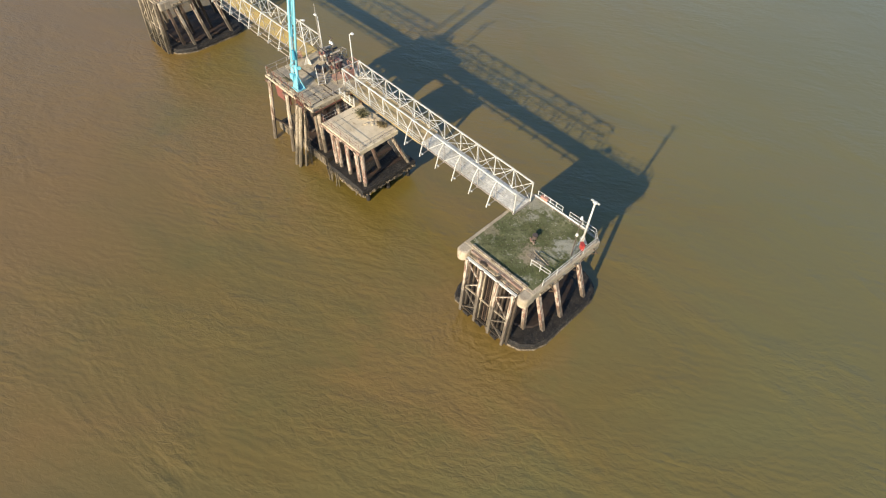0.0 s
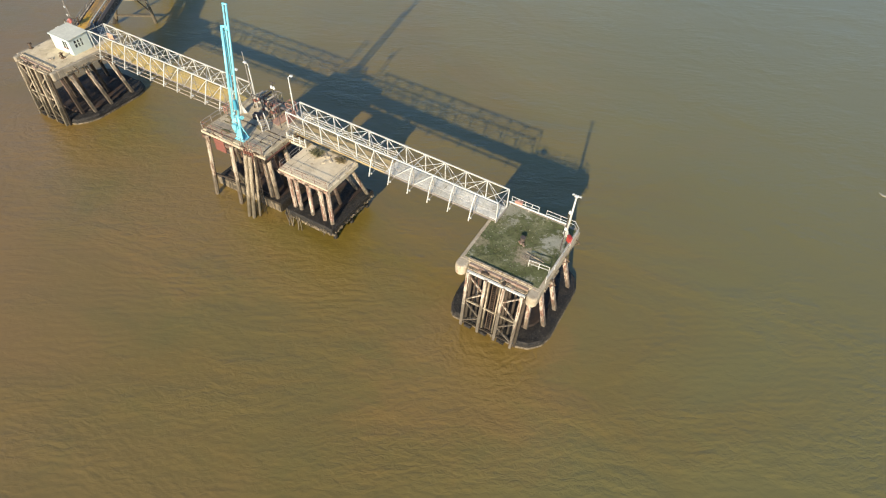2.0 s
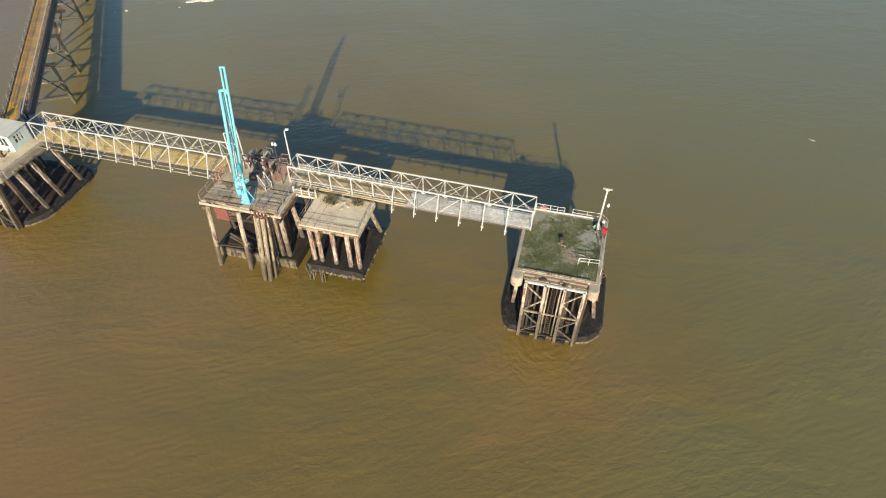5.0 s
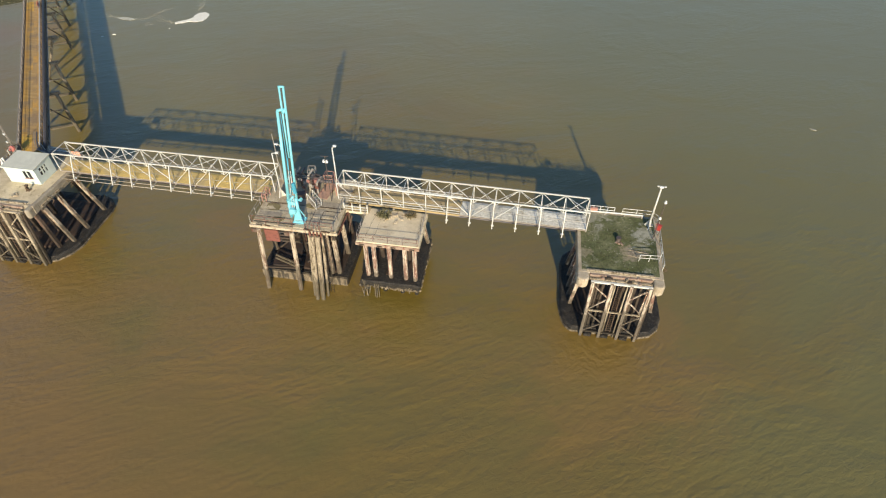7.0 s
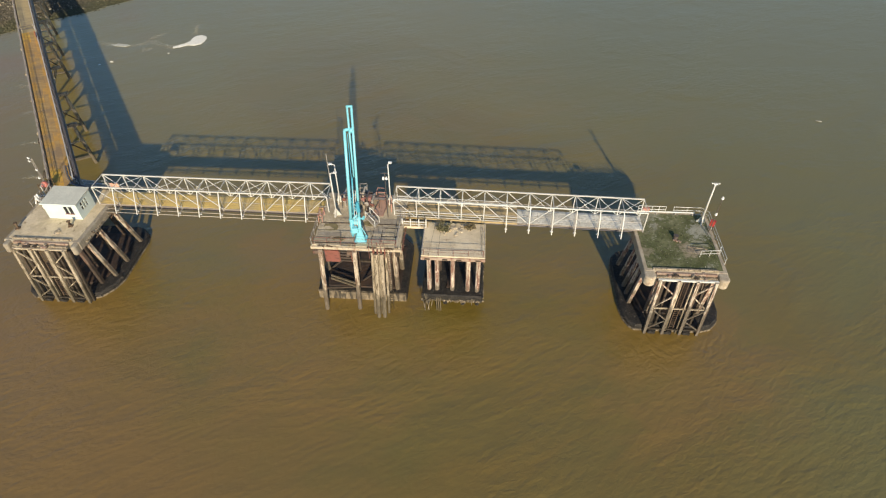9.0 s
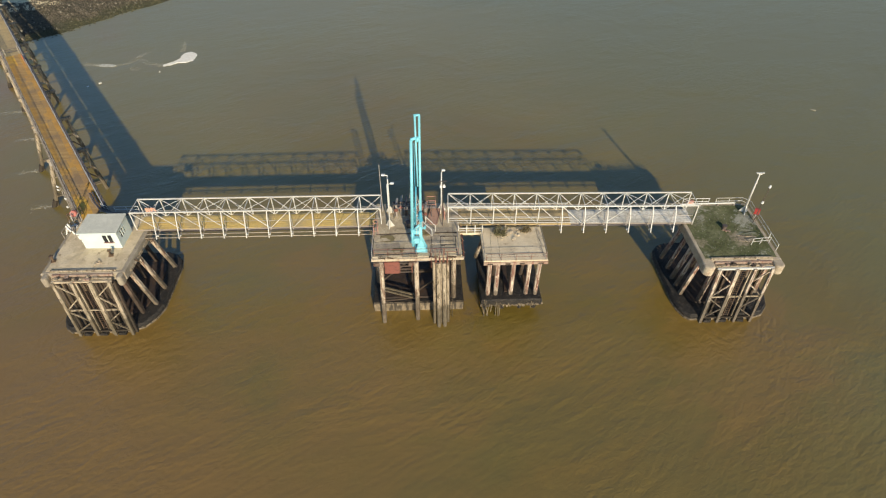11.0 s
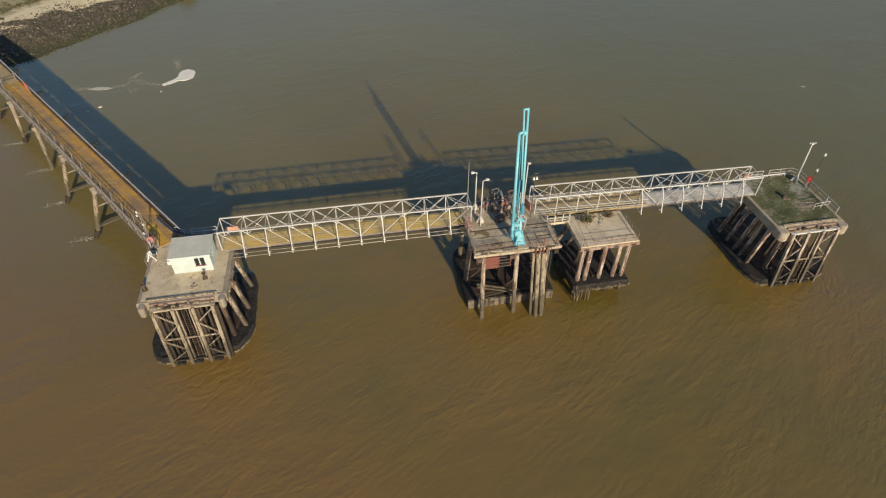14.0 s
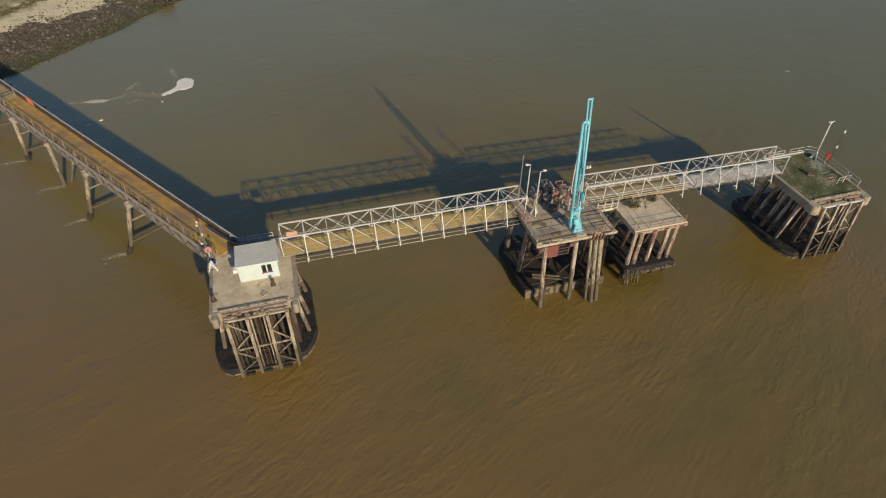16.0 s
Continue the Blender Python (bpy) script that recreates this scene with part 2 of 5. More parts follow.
def moss_material():
    n = Nodes("mossy_deck", 0.95)
    base = n.mix(n.ramp(n.noise(0.5, detail=5, rough=0.6), 0.36, 0.66), (0.090, 0.104, 0.034), (0.165, 0.168, 0.078))
    base = n.mix(n.ramp(n.noise(3.5, detail=6, rough=0.7), 0.45, 0.7), base, (0.060, 0.060, 0.025))
    pale = n.ramp(n.noise(0.38, detail=7, rough=0.75, warp=0.4), 0.53, 0.66)
    base = n.mix(n.sums("MULTIPLY", pale, 0.7), base, (0.42, 0.40, 0.31))
    for x, y, r, tone, k in ((6.5, 9.4, 1.5, (0.46, 0.45, 0.38), 0.65), (4.6, 5.7, 1.5, (0.36, 0.29, 0.20), 0.75), (-0.6, 12.0, 2.6, (0.42, 0.40, 0.33), 0.6), (-1.2, 5.0, 1.2, (0.40, 0.33, 0.23), 0.5)):
        worn = n.sums("ADD", n.sums("MULTIPLY", n.away(x, y, 9.23), 1.0 / r), n.ramp(n.noise(0.9, detail=7, rough=0.75), 0.2, 0.8, -0.9, 0.9))
        base = n.mix(n.ramp(worn, 0.55, 1.05, k, 0.0), base, tone)
    specks = n.ramp(n.cells(3.6), 0.10, 0.19, 1.0, 0.0)
    specks = n.sums("MULTIPLY", specks, n.ramp(n.noise(0.8, detail=6, rough=0.7), 0.43, 0.55))
    base = n.mix(specks, base, (0.66, 0.62, 0.50))
    return n.done(base, n.noise(8, detail=6, rough=0.75), 0.06)


def leaf_material(name, a, b):
    n = Nodes(name, 0.7)
    isle = n.geo.outputs["Random Per Island"]
    return n.done(n.mix(isle, a, b))


def foam_material(name, a, b):
    n = Nodes(name, 0.6)
    return n.done(n.mix(n.ramp(n.noise(1.5, detail=5), 0.4, 0.7), a, b), n.noise(5), 0.03)


def beach_material():
    """Sand above, a belt of dark weedy stones towards the water."""
    n = Nodes("beach", 0.9)
    sand = n.mix(n.ramp(n.noise(0.12, detail=6, rough=0.65), 0.36, 0.66), (0.82, 0.71, 0.46), (0.72, 0.61, 0.38))
    sand = n.mix(n.ramp(n.noise(2.5, detail=5), 0.4, 0.75, 0, 0.5), sand, (0.34, 0.28, 0.18))
    sand = n.mix(n.ramp(n.noise(0.09, detail=6, rough=0.7, warp=0.6), 0.54, 0.66, 0, 0.75), sand, (0.26, 0.235, 0.115))
    stone = n.mix(n.ramp(n.noise(1.3, detail=6, rough=0.7), 0.35, 0.68), (0.042, 0.038, 0.022), (0.12, 0.10, 0.06))
    stone = n.mix(n.ramp(n.noise(5, detail=3), 0.66, 0.74), stone, (0.22, 0.195, 0.15))
    edge = n.sums("ADD", n.height(), n.ramp(n.noise(0.16, detail=6, rough=0.7), 0.2, 0.8, -0.7, 0.7))
    way = n.t.nodes.new("ShaderNodeVectorMath")
    way.operation = "DOT_PRODUCT"
    n.put(n.geo.outputs["Position"], way.inputs[0])
    way.inputs[1].default_value = (0.628, 0.778, 0.0)
    edge = n.sums("ADD", edge, n.ramp(way.outputs["Value"], 18.0, 24.0, -0.15, 0.55))
    base = n.mix(n.ramp(edge, 2.1, 2.3), stone, sand)
    weed = n.sums("ADD", n.height(), n.ramp(n.noise(0.2, detail=5), 0.2, 0.8, -0.4, 0.4))
    base = n.mix(n.ramp(weed, 0.2, 0.9, 0.6, 0.0), base, (0.050, 0.055, 0.017))
    back = n.sums("ADD", n.height(), n.ramp(n.noise(0.13, detail=6, rough=0.7), 0.2, 0.8, -0.25, 0.25))
    base = n.mix(n.ramp(back, 2.66, 2.9, 0.0, 0.75), base, n.mix(n.ramp(n.noise(0.5, detail=6), 0.4, 0.6), (0.27, 0.245, 0.13), (0.13, 0.125, 0.055)))
    return n.done(base, n.noise(2.0, detail=7, rough=0.7), 0.15)


def water_material():
    """Silt-laden river water: brown body in drifting clouds, sky gloss, wavelets in groups and rings round the piers."""
    n = Nodes("muddy_water", 0.30)
    n.b.inputs["IOR"].default_value = 1.88
    xyz = n.t.nodes.new("ShaderNodeSeparateXYZ")
    n.put(n.geo.outputs["Position"], xyz.inputs[0])
    # silt clouds drawn out by the current
    plume = n.noise(0.020, n.along(12, 0.6, 1.3), detail=6, rough=0.62, warp=1.4)
    base = n.mix(n.ramp(plume, 0.36, 0.66), (0.186, 0.128, 0.023), (0.160, 0.122, 0.027))
    rust = n.noise(0.055, n.along(20, 0.55, 1.4), detail=7, rough=0.64, warp=1.3)
    base = n.mix(n.ramp(rust, 0.46, 0.68, 0, 0.5), base, (0.219, 0.136, 0.023))
    dim = n.noise(0.075, n.along(-15, 0.6, 1.3), detail=7, rough=0.66, warp=1.1)
    base = n.mix(n.ramp(dim, 0.50, 0.70, 0, 0.55), base, (0.142, 0.119, 0.023))
    wisps = n.noise(0.5, n.along(25, 0.6, 1.3), detail=8, rough=0.74, warp=1.2)
    base = n.mix(n.ramp(wisps, 0.52, 0.72, 0, 0.35), base, (0.240, 0.164, 0.030))
    # Paler silt towards the shore, with grazing sky reflection put into its colour.
    inshore = n.sums("ADD", xyz.outputs[1], n.ramp(n.noise(0.012, detail=5, warp=0.8), 0.25, 0.75, -35, 35))
    base = n.mix(n.ramp(inshore, 5, 95, 0.0, 0.75), base, (0.212, 0.180, 0.050))
    upriver = n.sums("ADD", n.sums("ADD", xyz.outputs[0], n.sums("MULTIPLY", xyz.outputs[1], 0.9)), n.ramp(n.noise(0.02, detail=6, warp=0.8), 0.25, 0.75, -40, 40))
    base = n.mix(n.ramp(upriver, -105, -20, 0.8, 0.0), base, (0.232, 0.136, 0.034))
    seaward = n.sums("ADD", n.sums("ADD", xyz.outputs[0], n.sums("MULTIPLY", xyz.outputs[1], 0.35)), n.ramp(n.noise(0.03, n.along(15, 0.7, 1.2), detail=6, rough=0.65, warp=1.0), 0.25, 0.75, -22, 22))
    base = n.mix(n.ramp(seaward, -5, 40, 0.0, 0.8), base, (0.166, 0.147, 0.040))
    # stirred brown water that trails from each pier
    for x, y, r in ((3.2, -4.0, 13.0), (-42.0, 2.0, 19.0), (-75.0, -4.0, 13.0)):
        d = n.away(x, y)
        near = n.sums("ADD", n.sums("MULTIPLY", d, 1.0 / r), n.ramp(n.noise(0.11, n.along(10, 0.7, 1.2), detail=6, rough=0.7, warp=1.0), 0.25, 0.75, -0.5, 0.5))
        base = n.mix(n.ramp(near, 0.35, 1.1, 0.55, 0.0), base, (0.234, 0.140, 0.033))
    # relief
    bands = n.bands(0.105, n.along(122, 1.0, 1.0), warp=7.0, detail=2.0, size=0.9)
    small = n.noise(1.5, n.along(32, 0.68, 1.2), detail=4, rough=0.62, warp=0.6)
    chop = n.noise(0.45, n.along(28, 0.55, 1.3), detail=2, rough=0.5, warp=0.8)
    swell = n.noise(0.11, n.along(20, 0.7, 1.3), detail=2, rough=0.5, warp=0.4)
    gusts = n.ramp(n.noise(0.045, n.along(15, 0.7, 1.2), detail=5, warp=0.8), 0.38, 0.62, 0.28, 1.0)
    sets = n.ramp(n.noise(0.10, n.along(30, 0.6, 1.2), detail=4, warp=1.0), 0.46, 0.64, 0.0, 1.0)
    waves = n.sums("ADD", n.sums("MULTIPLY", n.sums("ADD", n.sums("MULTIPLY", small, 0.27), n.sums("MULTIPLY", chop, 0.36)), gusts), n.sums("MULTIPLY", swell, 0.45))
    waves = n.sums("ADD", waves, n.sums("MULTIPLY", n.sums("MULTIPLY", bands, 0.034), sets))
    for x, y, r in ((3.4, 0.5, 13.0), (-34.5, 1.5, 12.0), (-75.5, 1.0, 11.0)):
        d = n.away(x, y)
        wavy = n.sums("ADD", n.sums("MULTIPLY", d, 5.2), n.ramp(n.noise(0.35, detail=3), 0.2, 0.8, -5.0, 5.0))
        fade = n.sums("MULTIPLY", n.ramp(d, 3.5, r, 1.0, 0.0), n.ramp(n.noise(0.16, detail=4), 0.42, 0.62))
        waves = n.sums("ADD", waves, n.sums("MULTIPLY", n.sums("MULTIPLY", n.sums("SINE", wavy, 0.0), 0.05), fade))
    calm = n.ramp(inshore, 0, 110, 1.0, 0.6)
    return n.done(base, n.sums("MULTIPLY", waves, calm), 1.0, 0.36)


# Dark silt is the brown silt deepened: interior shade put into its colour.
WEED, SILT_SHADED, MOSS, FOAM, BEACH, WATER = weed_material(), mud_material("shaded_silt", 1.0), moss_material(), foam_material("foam", (0.90, 0.86, 0.75), (0.80, 0.75, 0.62)), beach_material(), water_material()
FOAM_THIN = foam_material("thin_foam", (0.40, 0.38, 0.32), (0.30, 0.28, 0.215))
FOAM_PALE = foam_material("pale_foam", (0.56, 0.55, 0.47), (0.36, 0.34, 0.25))
MOSS_DRY = stained("dry_moss", (0.30, 0.24, 0.12), (0.20, 0.17, 0.08), (0.10, 0.08, 0.045), streak=False, grain=9)
SILT = mud_material("brown_silt", 1.7)
LEAF = leaf_material("dry_leaf", (0.07, 0.075, 0.03), (0.20, 0.17, 0.08))
GRASS = leaf_material("moss_grass", (0.05, 0.06, 0.02), (0.16, 0.15, 0.06))
REED = leaf_material("dry_grass", (0.20, 0.15, 0.07), (0.10, 0.08, 0.035))


def stone_material():
    n = Nodes("shore_stone", 0.85)
    isle = n.geo.outputs["Random Per Island"]
    base = n.mix(n.ramp(isle, 0.0, 0.7), (0.040, 0.036, 0.025), (0.132, 0.110, 0.078))
    base = n.mix(n.ramp(isle, 0.93, 0.95), base, (0.26, 0.235, 0.18))
    weed = n.sums("ADD", n.height(), n.ramp(n.noise(0.2, detail=4), 0.2, 0.8, -0.4, 0.4))
    return n.done(n.mix(n.ramp(weed, 0.25, 0.9, 0.65, 0.0), base, (0.055, 0.058, 0.018)), n.noise(9, detail=4), 0.02)


STONE = stone_material()


# ---- building tools ----
class Shape:
    """Collects vertices and faces of one mesh."""

    def __init__(self):
        self.v, self.f = [], []

    def add(self, verts, faces):
        k = len(self.v)
        self.v += [tuple(p) for p in verts]
        self.f += [tuple(i + k for i in f) for f in faces]
        return self

    def box(self, c, s, rz=0.0, rx=0.0, ry=0.0):
        m = pose(*c, rx, ry, rz)
        pts = [m @ Vector((x * s[0] / 2, y * s[1] / 2, z * s[2] / 2)) for x in (-1, 1) for y in (-1, 1) for z in (-1, 1)]
        return self.add(pts, [(0, 1, 3, 2), (4, 6, 7, 5), (0, 4, 5, 1), (2, 3, 7, 6), (0, 2, 6, 4), (1, 5, 7, 3)])

    def rod(self, p, q, r, n=8, r2=None, turn=0.0):
        """A bar of n sides between two points (n = 4: a square one)."""
        p, q = Vector(p), Vector(q)
        d = (q - p).normalized()
        side = d.cross(Vector((0, 0, 1)) if abs(d.z) < 0.95 else Vector((0, 1, 0))).normalized()
        up = side.cross(d)
        r2 = r if r2 is None else r2
        a0 = math.pi / 4 if n == 4 else 0.0
        ring = [side * math.cos(a0 + turn + i * math.tau / n) + up * math.sin(a0 + turn + i * math.tau / n) for i in range(n)]
        pts = [p + o * r for o in ring] + [q + o * r2 for o in ring]
        faces = [(i, (i + 1) % n, n + (i + 1) % n, n + i) for i in range(n)]
        faces += [tuple(range(n - 1, -1, -1)), tuple(range(n, 2 * n))]
        return self.add(pts, faces)

    def line(self, pts, r, n=6):
        for a, b in zip(pts, pts[1:]):
            self.rod(a, b, r, n)
        return self

    def prism(self, poly, z0, z1, chamfer=0.0):
        """A plate over a counter-clockwise outline, its upper edge chamfered."""
        n = len(poly)
        cx, cy = sum(p[0] for p in poly) / n, sum(p[1] for p in poly) / n
        rings = [(z0, 0.0), (z1 - chamfer, 0.0)] + ([(z1, chamfer)] if chamfer else [])
        pts = []
        for z, inset in rings:
            for x, y in poly:
                d = math.hypot(x - cx, y - cy)
                k = (d - inset * 1.3) / d
                pts.append((cx + (x - cx) * k, cy + (y - cy) * k, z))
        faces = [(r * n + i, r * n + (i + 1) % n, (r + 1) * n + (i + 1) % n, (r + 1) * n + i) for r in range(len(rings) - 1) for i in range(n)]
        faces += [tuple(range(n - 1, -1, -1)), tuple(range((len(rings) - 1) * n, len(rings) * n))]
        return self.add(pts, faces)

    def mesh(self, name, mat, smooth=False):
        me = bpy.data.meshes.new(name)
        me.from_pydata(self.v, [], self.f)
        me.materials.append(mat)
        if smooth:
            me.polygons.foreach_set("use_smooth", [True] * len(me.polygons))
        me.update()
        return me


def thing(name, label, category, at=(0, 0, 0), rz=0.0, group="", kind=""):
    """An Empty at the thing's base, which carries its parts."""
    ob = new(name)
    ob.matrix_world = pose(*at, 0, 0, rz)
    return tagged(ob, label, category, group, kind)


def part(name, shape, mat, parent, label="", smooth=False):
    """One mesh under a thing or a part, in the parent's own coordinates."""
    me = shape if isinstance(shape, bpy.types.Mesh) else shape.mesh(name, mat, smooth)
    ob = new(name, me)
    ob.parent = parent
    return tagged(ob, label)


def single(name, shape, mat, label, category, at=(0, 0, 0), rz=0.0, group="", kind="", smooth=False):
    ob = new(name, shape.mesh(name, mat, smooth))
    ob.matrix_world = pose(*at, 0, 0, rz)
    return tagged(ob, label, category, group, kind)


def rough_top(poly, z0, z1, step, lift, seed, chamfer=0.0):
    """A slab whose upper face is a bumpy grid inside the outline, with an uneven rim."""
    s = Shape()
    n = len(poly)
    cx, cy = sum(p[0] for p in poly) / n, sum(p[1] for p in poly) / n
    ring = []
    for (ax, ay), (bx, by) in zip(poly, poly[1:] + poly[:1]):
        k = max(1, int(math.hypot(bx - ax, by - ay) / step))
        ring += [(ax + (bx - ax) * i / k, ay + (by - ay) * i / k) for i in range(k)]
    m = len(ring)
    levels = [1.0, 0.97, 0.9, 0.78, 0.62, 0.44, 0.24, 0.08]
    pts = [(x, y, z0) for x, y in ring]
    for li, k in enumerate(levels):
        for x, y in ring:
            px, py = cx + (x - cx) * k, cy + (y - cy) * k
            h = noise.noise(Vector((px * 0.9 + seed, py * 0.9, seed))) * lift + noise.noise(Vector((px * 2.7, py * 2.7 + seed, seed))) * lift * 0.6
            if li == 0:
                o = noise.noise(Vector((px * 1.3, py * 1.3, seed + 9))) * lift
                px, py = px + (px - cx) * o * 0.05, py + (py - cy) * o * 0.05
            pts.append((px, py, z1 - (chamfer if li == 0 else 0) + h))
    s.add(pts, [(r * m + i, r * m + (i + 1) % m, (r + 1) * m + (i + 1) % m, (r + 1) * m + i) for r in range(len(levels)) for i in range(m)] + [tuple(range(len(levels) * m, (len(levels) + 1) * m))])
    return s


def railing(name, pts, height, mat, label, group="", gap=1.8, rails=2, at=(0, 0, 0), rz=0.0, r=0.035):
    """Posts and rails along a line of points, standing on z of those points."""
    top = thing(name, label, "railing", at, rz, group)
    for a, b in zip(pts, pts[1:]):
        a, b = Vector(a), Vector(b)
        k = max(1, round((b - a).length / gap))
        for i in range(k + 1):
            p = a.lerp(b, i / k)
            part("post", Shape().rod(p, p + Vector((0, 0, height)), r * 1.15, 6), mat, top)
        for j in range(rails):
            z = Vector((0, 0, height * (1 - j * 0.48)))
            part("rail", Shape().rod(a + z, b + z, r, 6), mat, top)
    return top


# ---- water and shore ----
water = single("water", Shape().add([(-2500, -2500, 0), (2500, -2500, 0), (2500, 2500, 0), (-2500, 2500, 0)], [(0, 1, 2, 3)]),
               WATER, "brown silty river water with small wind ripples", "water", kind="structure")

SHORE_A, SHORE_D = Vector((-122.3, 99.6)), Vector((0.63, 0.78)).normalized()  # the waterline and its way


def shore_height(x, y):
    """Height of the ground by the distance inland from the waterline."""
    p = Vector((x, y)) - SHORE_A
    inland = -(p.x * SHORE_D.y - p.y * SHORE_D.x)
    inland += noise.noise(Vector((x * 0.03, y * 0.03, 2))) * 5 + noise.noise(Vector((x * 0.11, y * 0.11, 5))) * 1.6
    if inland < 0:
        return inland * 0.10
    h = inland * 0.125 if inland < 18 else 2.25 + (inland - 18) * 0.06
    return min(h, 6.0) + noise.noise(Vector((x * 0.2, y * 0.2, 8))) * 0.16


def build_ground():
    s = Shape()
    us = [-2400, -900, -400, -220] + [-150 + 4 * i for i in range(76)] + [260, 420, 900, 2400]
    vs = [-40, -20] + [-12 + 2.0 * i for i in range(46)] + [90, 110, 150, 300, 900, 2400]
    side = Vector((-SHORE_D.y, SHORE_D.x))
    for u in us:
        for v in vs:
            p = SHORE_A + SHORE_D * u + side * v
            s.v.append((p.x, p.y, shore_height(p.x, p.y)))
    w = len(vs)
    s.f = [(i * w + j, (i + 1) * w + j, (i + 1) * w + j + 1, i * w + j + 1) for i in range(len(us) - 1) for j in range(w - 1)]
    return single("ground", s, BEACH, "sandy river beach above a belt of dark stones", "beach", kind="structure", smooth=True)


ground = build_ground()


# ---- dolphins and platforms ----
def pile(parent, foot, head, r, mat, sides=10, name="column"):
    return part(name, Shape().rod(foot, head, r, sides), mat, parent, smooth=sides > 8)


CAP_OUTLINE = [(-1.2, 0.5), (6.9, 0.5), (8.3, 0.95), (9.4, 2.1), (9.9, 3.6), (9.9, 11.8), (9.3, 13.3), (8.2, 14.2), (6.9, 14.6), (-0.2, 14.6), (-1.4, 14.1), (-2.3, 13.1), (-2.6, 11.8), (-2.6, 3.6), (-2.3, 2.0), (-1.8, 1.0)]


CAP_SMALL = [(-1.2, 0.5), (5.9, 0.5), (7.5, 1.1), (8.6, 2.5), (9.2, 4.2), (9.2, 11.8), (8.8, 13.2), (7.8, 14.2), (6.6, 14.6), (-0.3, 14.6), (-1.6, 14.1), (-2.6, 13.1), (-3.0, 11.8), (-3.0, 3.6), (-2.6, 2.0), (-2.0, 1.0)]


def rounded_nose(x0, x1, y_back, y_tip, z0, z1):
    """A block whose front is a half round in plan, its upper and lower edges rounded off."""
    s = Shape()
    c, w = (x0 + x1) / 2, (x1 - x0) / 2
    depth = min(w, y_back - y_tip - 0.3)
    rings = [(z0, 0.22), (z0 + 0.07, 0.09), (z0 + 0.2, 0.0), (z1 - 0.18, 0.0), (z1 - 0.06, 0.07), (z1, 0.2)]
    n = 12
    for z, inset in rings:
        s.v.append((c - w + inset, y_back, z))
        for i in range(n + 1):
            a = math.pi * i / n
            s.v.append((c - (w - inset) * math.cos(a), y_tip + depth - (depth - inset) * math.sin(a), z))
        s.v.append((c + w - inset, y_back, z))
    m = n + 3
    for k in range(len(rings) - 1):
        s.f += [(k * m + i, k * m + i + 1, (k + 1) * m + i + 1, (k + 1) * m + i) for i in range(m - 1)]
        s.f.append((k * m + m - 1, k * m, (k + 1) * m, (k + 1) * m + m - 1))
    s.f += [tuple(range(m - 1, -1, -1)), tuple(range((len(rings) - 1) * m, len(rings) * m))]
    return s


